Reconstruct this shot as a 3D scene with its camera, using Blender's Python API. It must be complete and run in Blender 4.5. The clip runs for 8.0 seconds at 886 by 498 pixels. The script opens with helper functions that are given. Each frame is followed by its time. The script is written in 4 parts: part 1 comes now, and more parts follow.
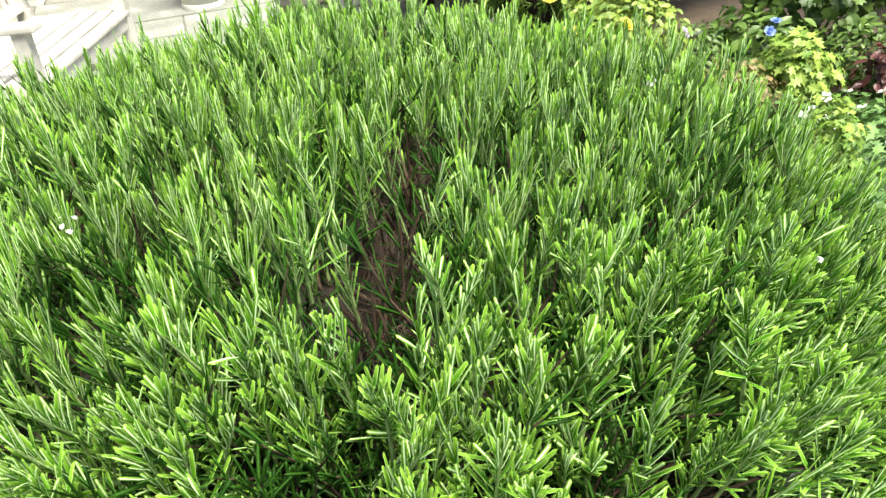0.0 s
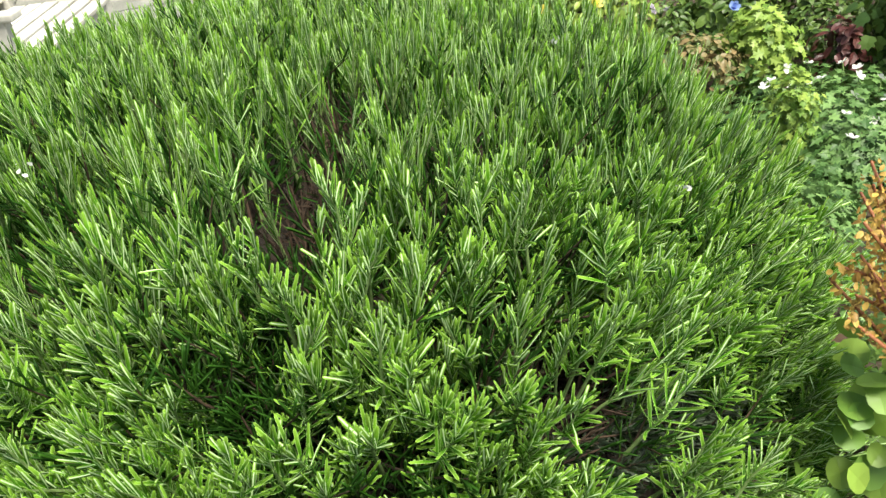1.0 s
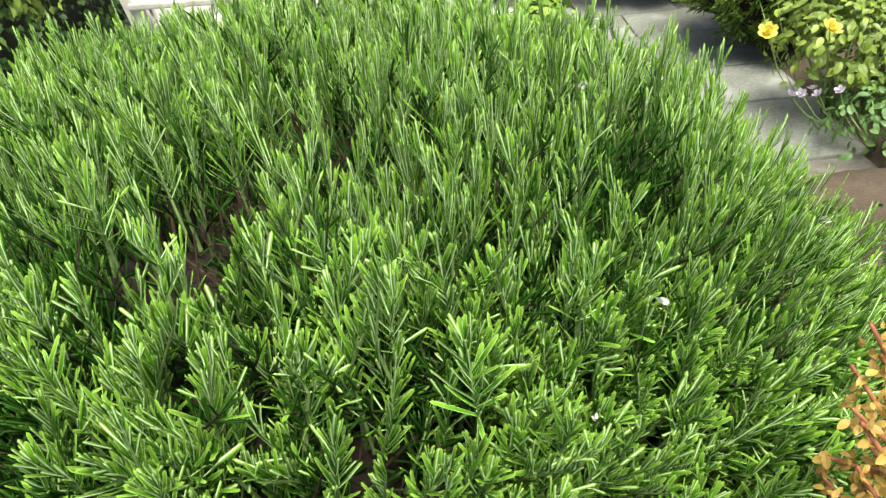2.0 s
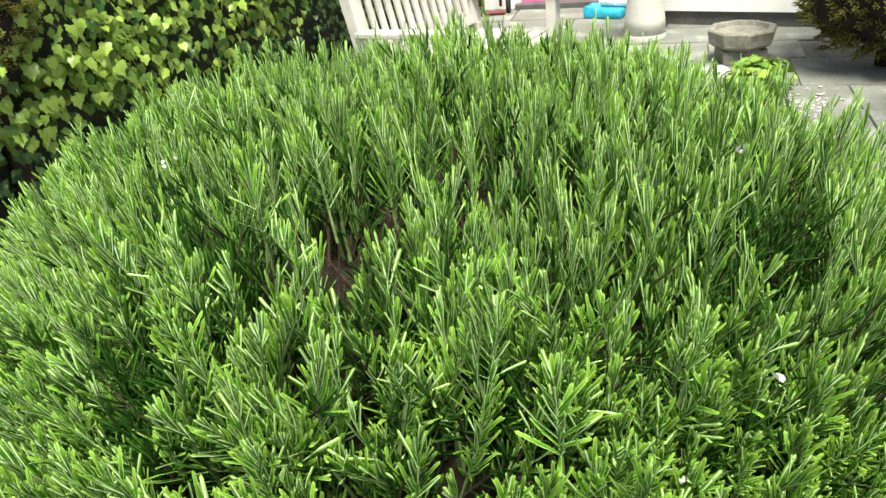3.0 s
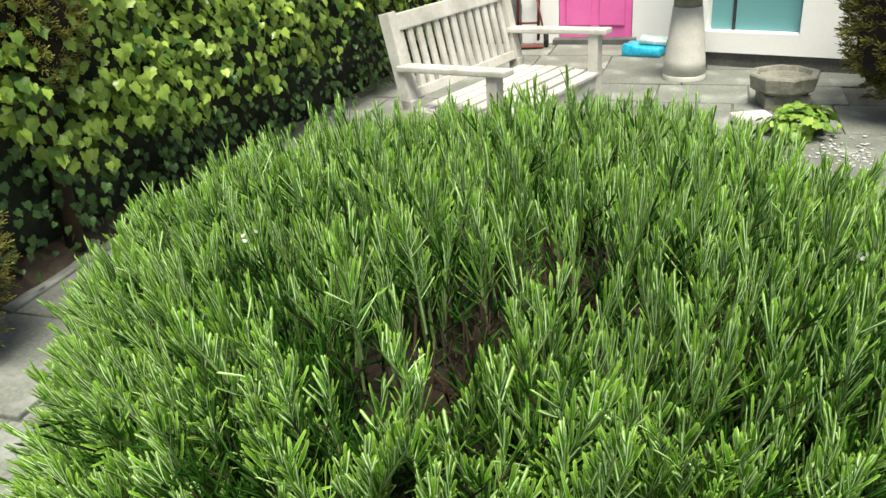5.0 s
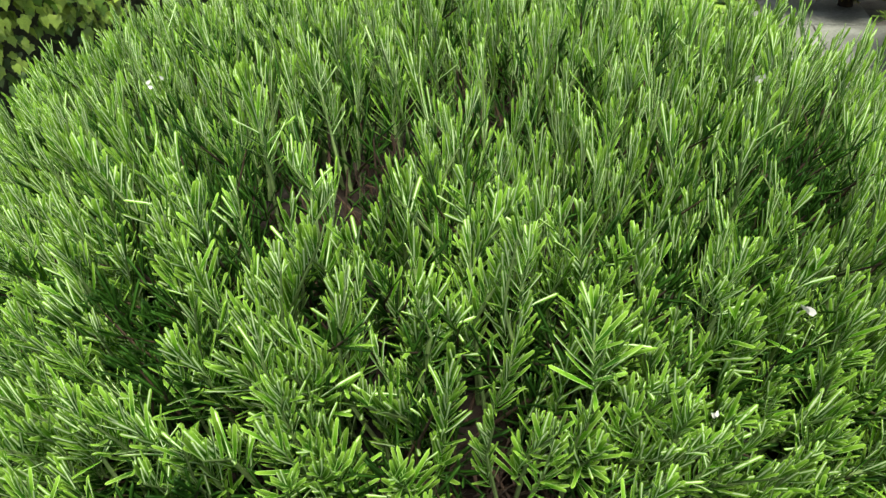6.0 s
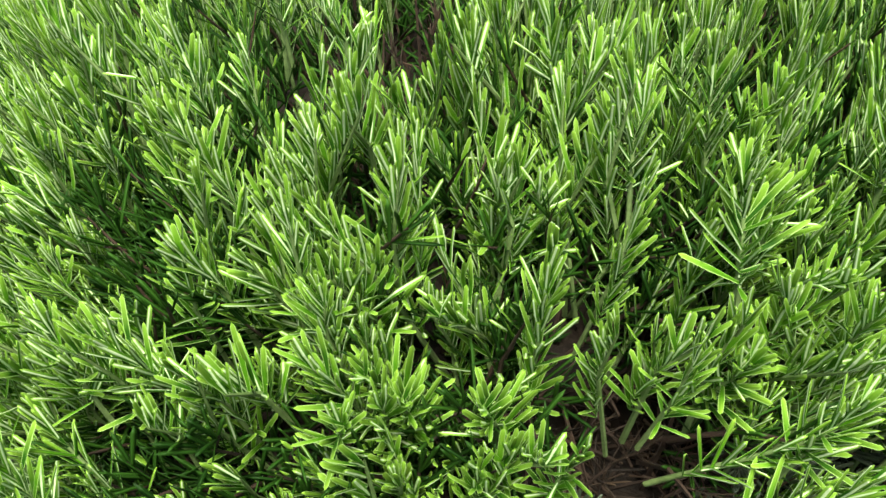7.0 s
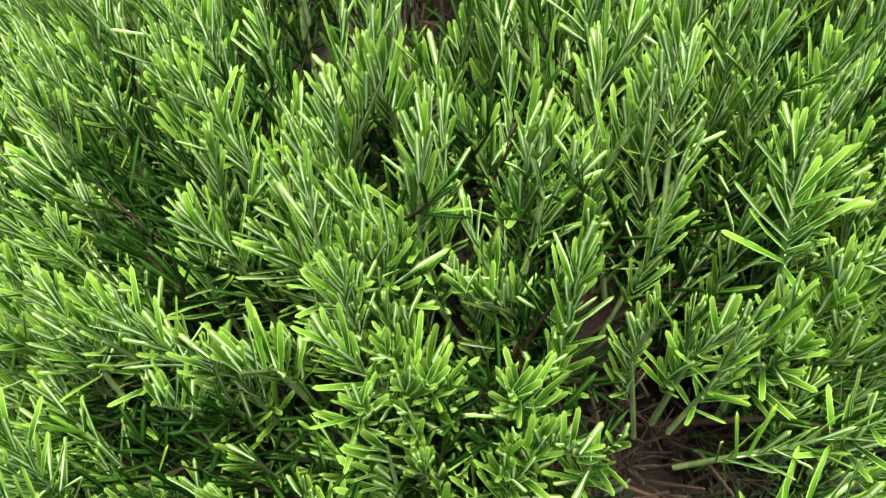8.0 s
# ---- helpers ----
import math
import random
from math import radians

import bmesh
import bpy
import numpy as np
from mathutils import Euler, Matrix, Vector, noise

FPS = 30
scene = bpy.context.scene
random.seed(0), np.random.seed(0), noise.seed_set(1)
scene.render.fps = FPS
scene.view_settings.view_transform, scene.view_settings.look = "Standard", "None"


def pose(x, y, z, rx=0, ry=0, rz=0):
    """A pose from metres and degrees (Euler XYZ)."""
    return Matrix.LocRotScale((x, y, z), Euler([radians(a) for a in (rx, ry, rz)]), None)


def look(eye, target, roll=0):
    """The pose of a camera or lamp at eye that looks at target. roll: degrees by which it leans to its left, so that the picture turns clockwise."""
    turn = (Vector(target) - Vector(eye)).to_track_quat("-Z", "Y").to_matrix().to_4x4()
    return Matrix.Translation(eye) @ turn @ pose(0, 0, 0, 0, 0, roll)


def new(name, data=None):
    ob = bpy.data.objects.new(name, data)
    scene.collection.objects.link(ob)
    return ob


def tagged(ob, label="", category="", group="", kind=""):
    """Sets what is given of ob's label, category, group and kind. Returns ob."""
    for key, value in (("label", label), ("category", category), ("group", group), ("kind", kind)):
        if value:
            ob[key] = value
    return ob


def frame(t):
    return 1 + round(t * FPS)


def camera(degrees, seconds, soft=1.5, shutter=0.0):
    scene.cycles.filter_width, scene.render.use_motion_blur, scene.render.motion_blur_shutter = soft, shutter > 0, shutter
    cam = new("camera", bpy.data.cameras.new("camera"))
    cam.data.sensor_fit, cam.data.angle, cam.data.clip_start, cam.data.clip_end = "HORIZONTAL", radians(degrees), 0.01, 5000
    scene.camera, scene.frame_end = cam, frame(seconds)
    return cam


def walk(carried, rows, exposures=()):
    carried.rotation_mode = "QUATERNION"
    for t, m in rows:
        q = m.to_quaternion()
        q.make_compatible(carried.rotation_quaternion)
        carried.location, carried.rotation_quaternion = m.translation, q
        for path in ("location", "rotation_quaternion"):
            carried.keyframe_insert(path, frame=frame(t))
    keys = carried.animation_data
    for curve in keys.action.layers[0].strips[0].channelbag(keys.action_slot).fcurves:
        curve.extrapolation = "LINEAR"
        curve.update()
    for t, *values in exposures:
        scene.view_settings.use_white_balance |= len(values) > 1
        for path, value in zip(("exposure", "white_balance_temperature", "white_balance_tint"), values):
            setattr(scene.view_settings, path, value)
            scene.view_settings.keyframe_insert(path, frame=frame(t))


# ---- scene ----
cam = camera(57.1, 8.0, soft=1.5)
PATH = [
    (0, (-0.379, 0.294, 1.509), (0.082, 1.922, 0.443), -4.8),
    (0.2, (-0.39, 0.254, 1.511), (0.034, 1.921, 0.49), -5.6),
    (0.3, (-0.395, 0.232, 1.508), (0.051, 1.899, 0.497), -5.8),
    (0.5, (-0.395, 0.196, 1.514), (0.078, 1.814, 0.438), -5.3),
    (0.8, (-0.374, 0.174, 1.514), (0.14, 1.758, 0.407), -5.1),
    (1, (-0.344, 0.179, 1.512), (0.124, 1.786, 0.418), -5.8),
    (1.2, (-0.294, 0.199, 1.507), (0.065, 1.854, 0.443), -6.7),
    (2.3, (-0.037, 0.274, 1.467), (-0.279, 1.969, 0.432), -6.9),
    (2.5, (-0.032, 0.265, 1.465), (-0.375, 1.952, 0.447), -6.9),
    (2.7, (-0.032, 0.256, 1.473), (-0.465, 1.941, 0.486), -7.0),
    (3, (-0.029, 0.248, 1.478), (-0.564, 1.946, 0.568), -5.9),
    (3.5, (-0.046, 0.259, 1.483), (-0.681, 1.937, 0.598), -5.5),
    (4, (-0.077, 0.284, 1.498), (-0.699, 1.987, 0.652), -5.2),
    (4.2, (-0.086, 0.291, 1.503), (-0.706, 2.004, 0.678), -4.5),
    (5.3, (-0.104, 0.284, 1.521), (-0.676, 1.98, 0.629), -4.5),
    (5.5, (-0.099, 0.276, 1.516), (-0.655, 1.957, 0.586), -4.9),
    (5.8, (-0.092, 0.258, 1.478), (-0.579, 1.927, 0.491), -4.4),
    (6, (-0.079, 0.257, 1.464), (-0.499, 1.905, 0.411), -3.8),
    (6.3, (-0.078, 0.266, 1.444), (-0.463, 1.921, 0.39), -5.4),
    (6.5, (-0.092, 0.288, 1.422), (-0.457, 1.93, 0.339), -5.4),
    (6.8, (-0.121, 0.314, 1.389), (-0.528, 1.933, 0.287), -6.2),
    (7, (-0.139, 0.327, 1.37), (-0.563, 1.901, 0.211), -6.3),
    (7.5, (-0.152, 0.337, 1.366), (-0.594, 1.858, 0.144), -6.6),
    (8, (-0.151, 0.344, 1.363), (-0.59, 1.856, 0.13), -6.2),
]
walk(cam, [(t, look(eye, target, roll)) for t, eye, target, roll in PATH], [(0.0, 1.55, 7000, 8), (0.6, 1.10, 7000, 8), (3.2, 1.08, 7000, 8), (4.2, 0.95, 7000, 8), (5.4, 0.62, 7000, 8), (6.4, 1.10, 7000, 8), (8.0, 1.25, 7000, 8)])


# ---------------------------------------------------------------- light
world = bpy.data.worlds.new("sky")
world.use_nodes = True
scene.world = world
wn = world.node_tree.nodes
sky = wn.new("ShaderNodeTexSky")
sky.sky_type = "NISHITA"
sky.sun_disc = False
sky.sun_elevation = radians(69)
sky.sun_rotation = radians(158)
sky.air_density, sky.dust_density, sky.ozone_density = 1.0, 3.0, 1.0
wn["Background"].inputs["Strength"].default_value = 0.085
world.node_tree.links.new(sky.outputs["Color"], wn["Background"].inputs["Color"])

sun = new("sun", bpy.data.lights.new("sun", "SUN"))
sun.data.energy, sun.data.angle, sun.data.color = 4.1, radians(30), (0.97, 0.97, 0.89)
sun.matrix_world = look((0.55, -1.4, 3.9), (0, 0, 0))


# ---------------------------------------------------------------- materials
def nodes_of(name):
    m = bpy.data.materials.new(name)
    m.use_nodes = True
    return m, m.node_tree.nodes, m.node_tree.links, m.node_tree.nodes["Principled BSDF"]


def ramp_node(n, stops):
    r = n.new("ShaderNodeValToRGB")
    e = r.color_ramp.elements
    while len(e) < len(stops):
        e.new(0.5)
    for k, (p, c) in zip(e, stops):
        k.position, k.color = p, (*c, 1)
    return r


def mixed(n, l, fac, a, b, mode="MIX"):
    x = n.new("ShaderNodeMix")
    x.data_type, x.blend_type = "RGBA", mode
    for sock, v in ((x.inputs["Factor"], fac), (x.inputs["A"], a), (x.inputs["B"], b)):
        if hasattr(v, "is_output"):
            l.new(v, sock)
        elif isinstance(v, (int, float)):
            sock.default_value = v
        else:
            sock.default_value = (*v, 1)
    return x.outputs["Result"]


def surface(name, dark, light, scale=8.0, fine=60.0, rough=0.8, bump=0.3, metal=0.0, spots=None, spot_scale=3.0, spot_cut=0.55, piece=0.0, grain=1.0):
    """A worn surface: two scales of noise in the colour, fine relief, and stains or lichen of another colour."""
    m, n, l, p = nodes_of(name)
    tc = n.new("ShaderNodeTexCoord")
    a = n.new("ShaderNodeTexNoise")
    a.inputs["Scale"].default_value, a.inputs["Detail"].default_value = scale, 6
    b = n.new("ShaderNodeTexNoise")
    b.inputs["Scale"].default_value, b.inputs["Detail"].default_value = fine, 5
    for t in (a, b):
        l.new(tc.outputs["Object"], t.inputs["Vector"])
    ra = ramp_node(n, [(0.3, dark), (0.7, light)])
    l.new(a.outputs["Fac"], ra.inputs["Fac"])
    rb = ramp_node(n, [(0.3, (1 - 0.28 * grain,) * 3), (0.7, (1 + 0.12 * grain,) * 3)])
    l.new(b.outputs["Fac"], rb.inputs["Fac"])
    col = mixed(n, l, 1.0, ra.outputs["Color"], rb.outputs["Color"], "MULTIPLY")
    if spots:
        c = n.new("ShaderNodeTexNoise")
        c.inputs["Scale"].default_value, c.inputs["Detail"].default_value = spot_scale, 7
        l.new(tc.outputs["Object"], c.inputs["Vector"])
        rc = ramp_node(n, [(spot_cut, (0, 0, 0)), (spot_cut + 0.12, (0.8, 0.8, 0.8))])
        l.new(c.outputs["Fac"], rc.inputs["Fac"])
        col = mixed(n, l, rc.outputs["Color"], col, spots)
    if piece:
        o = n.new("ShaderNodeObjectInfo")
        ro = ramp_node(n, [(0.0, (1 - piece,) * 3), (1.0, (1 + piece,) * 3)])
        l.new(o.outputs["Random"], ro.inputs["Fac"])
        col = mixed(n, l, 1.0, col, ro.outputs["Color"], "MULTIPLY")
    l.new(col, p.inputs["Base Color"])
    p.inputs["Roughness"].default_value, p.inputs["Metallic"].default_value = rough, metal
    bp = n.new("ShaderNodeBump")
    bp.inputs["Strength"].default_value, bp.inputs["Distance"].default_value = bump, 0.004
    l.new(b.outputs["Fac"], bp.inputs["Height"])
    l.new(bp.outputs["Normal"], p.inputs["Normal"])
    return m


def leaf_mat(name, dark, light, tip=None, rough=0.4, through_leaf=0.25, stripe=None, stripe_at=0.35, spec=0.5, edge=None):
    """A leaf: each one a little different, lighter towards its tip, and letting some light through. stripe: a band
    along its middle. edge: a pale rim, painting a bright outline into the colour.
    """
    m, n, l, p = nodes_of(name)
    g = n.new("ShaderNodeNewGeometry")
    r = ramp_node(n, [(0.0, dark), (1.0, light)])
    l.new(g.outputs["Random Per Island"], r.inputs["Fac"])
    col = r.outputs["Color"]
    tc = n.new("ShaderNodeTexCoord")
    t = n.new("ShaderNodeTexNoise")
    t.inputs["Scale"].default_value = 9.0
    l.new(tc.outputs["Object"], t.inputs["Vector"])
    rt = ramp_node(n, [(0.3, (0.78, 0.82, 0.75)), (0.7, (1.15, 1.1, 1.1))])
    l.new(t.outputs["Fac"], rt.inputs["Fac"])
    col = mixed(n, l, 1.0, col, rt.outputs["Color"], "MULTIPLY")
    if tip:
        at = n.new("ShaderNodeAttribute")
        at.attribute_name = "along"
        ra = ramp_node(n, [(0.45, (0, 0, 0)), (1.0, (0.85, 0.85, 0.85))])
        l.new(at.outputs["Fac"], ra.inputs["Fac"])
        col = mixed(n, l, ra.outputs["Color"], col, tip)
    if stripe:
        ac = n.new("ShaderNodeAttribute")
        ac.attribute_name = "across"
        rc = ramp_node(n, [(stripe_at, (0, 0, 0)), (stripe_at + 0.14, (1, 1, 1))])
        l.new(ac.outputs["Fac"], rc.inputs["Fac"])
        col = mixed(n, l, rc.outputs["Color"], col, stripe)
    if edge:
        ae = n.new("ShaderNodeAttribute")
        ae.attribute_name = "across"
        re_ = ramp_node(n, [(0.1, (1, 1, 1)), (0.28, (0, 0, 0))])
        l.new(ae.outputs["Fac"], re_.inputs["Fac"])
        col = mixed(n, l, re_.outputs["Color"], col, edge)
    l.new(col, p.inputs["Base Color"])
    p.inputs["Roughness"].default_value = rough
    p.inputs["Specular IOR Level"].default_value = spec
    tr = n.new("ShaderNodeBsdfTranslucent")
    l.new(col, tr.inputs["Color"])
    mx = n.new("ShaderNodeMixShader")
    mx.inputs["Fac"].default_value = through_leaf
    l.new(p.outputs["BSDF"], mx.inputs[1])
    l.new(tr.outputs["BSDF"], mx.inputs[2])
    l.new(mx.outputs["Shader"], n["Material Output"].inputs["Surface"])
    return m


# edge paints a bright outline onto each leaf's margin
M_NEEDLE = leaf_mat("rosemary_leaf", (0.019, 0.090, 0.005), (0.098, 0.295, 0.013), tip=(0.30, 0.54, 0.06), rough=0.48, spec=0.16, through_leaf=0.22, edge=(0.42, 0.66, 0.20))
M_NEEDLE_UNDER = leaf_mat("rosemary_underside", (0.028, 0.13, 0.008), (0.105, 0.30, 0.020), tip=(0.31, 0.55, 0.08), rough=0.6, spec=0.12, through_leaf=0.2, stripe=(0.67, 0.85, 0.48), stripe_at=0.56)
# inner leaves: older, and darkened to put the bush's inner shade into the colour
M_OLD_SHADED = leaf_mat("old_shaded_rosemary_leaf", (0.008, 0.036, 0.004), (0.034, 0.11, 0.012), rough=0.55, through_leaf=0.12, spec=0.15)
# dry brown, darkened so that the furrows' shade is in the colour
M_DRY_SHADED = leaf_mat("dry_shaded_leaf", (0.014, 0.009, 0.005), (0.055, 0.034, 0.018), rough=0.7, through_leaf=0.05)
M_OLD_GREY = leaf_mat("grey_old_leaf", (0.014, 0.028, 0.014), (0.075, 0.105, 0.066), rough=0.55, through_leaf=0.1)
M_STEM = surface("green_stem", (0.11, 0.19, 0.05), (0.22, 0.32, 0.11), 40, 200, 0.7)
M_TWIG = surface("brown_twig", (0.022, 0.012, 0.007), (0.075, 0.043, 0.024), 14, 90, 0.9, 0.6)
# brown of inner twigs, darkened so that the depth's shade is painted in
M_SHADED_CORE = surface("shaded_inner_twigs", (0.006, 0.004, 0.0025), (0.024, 0.014, 0.007), 22, 120, 0.95, 0.9)
M_IVY = leaf_mat("ivy_leaf", (0.026, 0.10, 0.010), (0.42, 0.60, 0.10), rough=0.32, through_leaf=0.17)
M_IVY_LOW = leaf_mat("low_ivy_leaf", (0.020, 0.062, 0.010), (0.07, 0.15, 0.026), rough=0.42, through_leaf=0.12)
M_DARKIVY = surface("shaded_ivy_depth", (0.008, 0.014, 0.006), (0.03, 0.04, 0.018), 12, 60, 0.95, 0.9)
M_YEW = leaf_mat("golden_yew_needle", (0.09, 0.10, 0.018), (0.26, 0.25, 0.04), tip=(0.54, 0.50, 0.11), rough=0.5)
M_YEW_DARK = leaf_mat("dark_yew_needle", (0.05, 0.07, 0.014), (0.18, 0.18, 0.03), tip=(0.42, 0.38, 0.07), rough=0.5)
M_SHRUB = leaf_mat("shrub_leaf", (0.04, 0.09, 0.02), (0.13, 0.22, 0.04), rough=0.45)
M_YEW_GREEN = leaf_mat("green_yew_needle", (0.06, 0.14, 0.018), (0.19, 0.33, 0.045), tip=(0.30, 0.46, 0.07), rough=0.45)
M_DARKSHRUB = leaf_mat("dark_shrub_leaf", (0.015, 0.035, 0.01), (0.05, 0.09, 0.025), rough=0.45)
M_LIME = leaf_mat("lime_leaf", (0.13, 0.26, 0.035), (0.34, 0.46, 0.09), rough=0.5)
M_ROSELEAF = leaf_mat("rose_leaf", (0.10, 0.18, 0.03), (0.30, 0.40, 0.07), rough=0.45)
M_COVER = leaf_mat("ground_cover_leaf", (0.05, 0.13, 0.03), (0.20, 0.35, 0.11), rough=0.5)
M_RUSSET = leaf_mat("russet_leaf", (0.09, 0.14, 0.03), (0.30, 0.21, 0.10), rough=0.5)
M_ORANGE = leaf_mat("orange_young_leaf", (0.34, 0.20, 0.05), (0.62, 0.42, 0.10), rough=0.5, through_leaf=0.3)
M_ROUNDLEAF = leaf_mat("round_green_leaf", (0.10, 0.24, 0.03), (0.32, 0.48, 0.08), rough=0.45)
M_REDSTEM = surface("red_stem", (0.20, 0.06, 0.025), (0.36, 0.14, 0.05), 30, 150, 0.6)
M_YELLOW = leaf_mat("yellow_petal", (0.84, 0.70, 0.08), (0.88, 0.80, 0.22), rough=0.5, through_leaf=0.35)
M_WHITE = leaf_mat("white_petal", (0.72, 0.72, 0.74), (0.85, 0.85, 0.85), rough=0.5, through_leaf=0.3)
M_MAUVE = leaf_mat("mauve_petal", (0.50, 0.42, 0.60), (0.75, 0.70, 0.80), rough=0.5, through_leaf=0.3)
M_MAGENTA = leaf_mat("magenta_petal", (0.40, 0.03, 0.30), (0.60, 0.10, 0.45), rough=0.5, through_leaf=0.3)
M_BLUE = leaf_mat("blue_petal", (0.18, 0.28, 0.65), (0.30, 0.42, 0.80), rough=0.5)
M_SOIL = surface("soil", (0.035, 0.024, 0.016), (0.11, 0.08, 0.055), 5, 70, 0.95, 0.9)
M_GROUND = surface("garden_ground", (0.05, 0.05, 0.03), (0.14, 0.13, 0.09), 0.6, 30, 0.95, 0.6)
M_PAVING = surface("grey_paving", (0.150, 0.159, 0.138), (0.232, 0.245, 0.216), 3.5, 60, 0.85, 0.35, spots=(0.305, 0.32, 0.29), spot_scale=5, spot_cut=0.56, piece=0.12)
M_MORTAR = surface("dark_joint", (0.11, 0.105, 0.09), (0.20, 0.19, 0.165), 12, 90, 0.95, 0.6)
M_BENCH = surface("weathered_white_wood", (0.42, 0.405, 0.36), (0.64, 0.62, 0.57), 6, 50, 0.75, 0.15, spots=(0.38, 0.38, 0.31), spot_scale=9, spot_cut=0.62, grain=0.35)
M_STONE = surface("weathered_stone", (0.17, 0.165, 0.13), (0.32, 0.315, 0.26), 9, 60, 0.9, 0.7, spots=(0.14, 0.13, 0.10), spot_scale=8, spot_cut=0.56)
M_PEDESTAL = surface("pale_concrete", (0.55, 0.54, 0.49), (0.74, 0.72, 0.66), 6, 60, 0.85, 0.15, spots=(0.38, 0.39, 0.31), spot_scale=6, spot_cut=0.6, grain=0.3)
M_RENDER = surface("white_render", (0.80, 0.80, 0.79), (0.87, 0.87, 0.86), 2, 80, 0.8, 0.08, grain=0.12)
M_PLINTH = surface("dark_plinth", (0.07, 0.07, 0.07), (0.14, 0.14, 0.13), 6, 80, 0.8, 0.4)
M_PINK = surface("pink_paint", (0.72, 0.12, 0.38), (0.80, 0.17, 0.45), 3, 60, 0.4, 0.04, grain=0.15)
M_TURQ = surface("turquoise_paint", (0.11, 0.31, 0.33), (0.15, 0.36, 0.38), 2, 60, 0.35, 0.03, grain=0.12)
M_DARKBAR = surface("dark_frame_paint", (0.02, 0.02, 0.025), (0.05, 0.05, 0.055), 5, 60, 0.5, 0.1)
M_BAG = surface("blue_plastic", (0.01, 0.38, 0.62), (0.03, 0.52, 0.78), 6, 40, 0.25, 0.2)
M_BAGTOP = surface("pale_teal_plastic", (0.30, 0.50, 0.46), (0.75, 0.80, 0.78), 9, 40, 0.35, 0.2)
M_REDPAINT = surface("worn_red_paint", (0.09, 0.02, 0.016), (0.20, 0.036, 0.028), 12, 90, 0.5, 0.2)
M_RUBBER = surface("black_rubber", (0.012, 0.012, 0.012), (0.035, 0.035, 0.035), 12, 90, 0.7, 0.2)
M_FENCE = surface("dark_grey_boards", (0.035, 0.037, 0.035), (0.09, 0.095, 0.09), 4, 70, 0.85, 0.5, piece=0.2)
M_FENCE2 = surface("grey_fence_boards", (0.14, 0.15, 0.15), (0.26, 0.27, 0.27), 4, 70, 0.85, 0.5, piece=0.15)
M_PEBBLE = surface("white_pebble", (0.5, 0.48, 0.44), (0.8, 0.78, 0.74), 9, 90, 0.7, 0.2, piece=0.15)


# ---------------------------------------------------------------- building helpers
rng = np.random.default_rng(7)


def empty(name, x=0.0, y=0.0, z=0.0, turn=0.0):
    ob = new(name)
    ob.empty_display_size = 0.1
    ob.matrix_basis = pose(x, y, z, 0, 0, turn)
    return ob


def smooth_by(me, on=True):
    me.polygons.foreach_set("use_smooth", np.full(len(me.polygons), on))
    return me


def part(name, bm, material, parent=None, label="", smooth=False):
    me = bpy.data.meshes.new(name)
    bm.to_mesh(me)
    bm.free()
    me.materials.append(material)
    if smooth:
        smooth_by(me)
    ob = new(name, me)
    ob.parent = parent
    return tagged(ob, label)


def box(sx, sy, sz, at=(0, 0, 0), turn=(0, 0, 0), bevel=0.004, bm=None):
    bm = bm or bmesh.new()
    made = bmesh.ops.create_cube(bm, size=1.0, matrix=pose(*at, *turn) @ Matrix.Diagonal((sx, sy, sz, 1)))
    if bevel:
        edges = list({e for v in made["verts"] for e in v.link_edges})
        bmesh.ops.bevel(bm, geom=edges, offset=min(bevel, 0.3 * min(sx, sy, sz)), segments=2, affect="EDGES", profile=0.6)
    return bm


def lathe(profile, sides=32, bm=None, at=(0, 0, 0)):
    """A turned body from (radius, height) pairs, from below upwards."""
    bm = bm or bmesh.new()
    rings = [[bm.verts.new((at[0] + r * math.cos(2 * math.pi * k / sides), at[1] + r * math.sin(2 * math.pi * k / sides), at[2] + z)) for k in range(sides)] for r, z in profile]
    for a, b in zip(rings, rings[1:]):
        for k in range(sides):
            bm.faces.new((a[k], a[(k + 1) % sides], b[(k + 1) % sides], b[k]))
    bm.faces.new(rings[0][::-1])
    bm.faces.new(rings[-1])
    return bm


def tube(points, radii, sides=6, bm=None):
    """A tapered branch along points."""
    bm = bm or bmesh.new()
    rings = []
    for i, p in enumerate(points):
        p = Vector(p)
        d = (Vector(points[min(i + 1, len(points) - 1)]) - Vector(points[max(i - 1, 0)])).normalized()
        s = d.orthogonal().normalized()
        u = d.cross(s)
        rings.append([bm.verts.new(p + radii[i] * (math.cos(2 * math.pi * k / sides) * s + math.sin(2 * math.pi * k / sides) * u)) for k in range(sides)])
    for a, b in zip(rings, rings[1:]):
        twist = min(range(sides), key=lambda q: (a[0].co - b[q].co).length)
        for k in range(sides):
            bm.faces.new((a[k], a[(k + 1) % sides], b[(k + 1 + twist) % sides], b[(k + twist) % sides]))
    bm.faces.new(rings[0][::-1])
    bm.faces.new(rings[-1])
    return bm


class Shape:
    """Triangles in arrays: places, corners, material numbers, and how far along and across a leaf each point lies."""

    def __init__(self, v, f, m=None, along=None, across=None):
        self.v, self.f = np.asarray(v, float), np.asarray(f, int)
        self.m = np.zeros(len(self.f), int) if m is None else np.asarray(m, int)
        self.along = np.zeros(len(self.v)) if along is None else np.asarray(along, float)
        self.across = np.zeros(len(self.v)) if across is None else np.asarray(across, float)

    def moved(self, turn, place, scale=1.0):
        return Shape(self.v @ np.asarray(turn).T * scale + place, self.f, self.m, self.along, self.across)


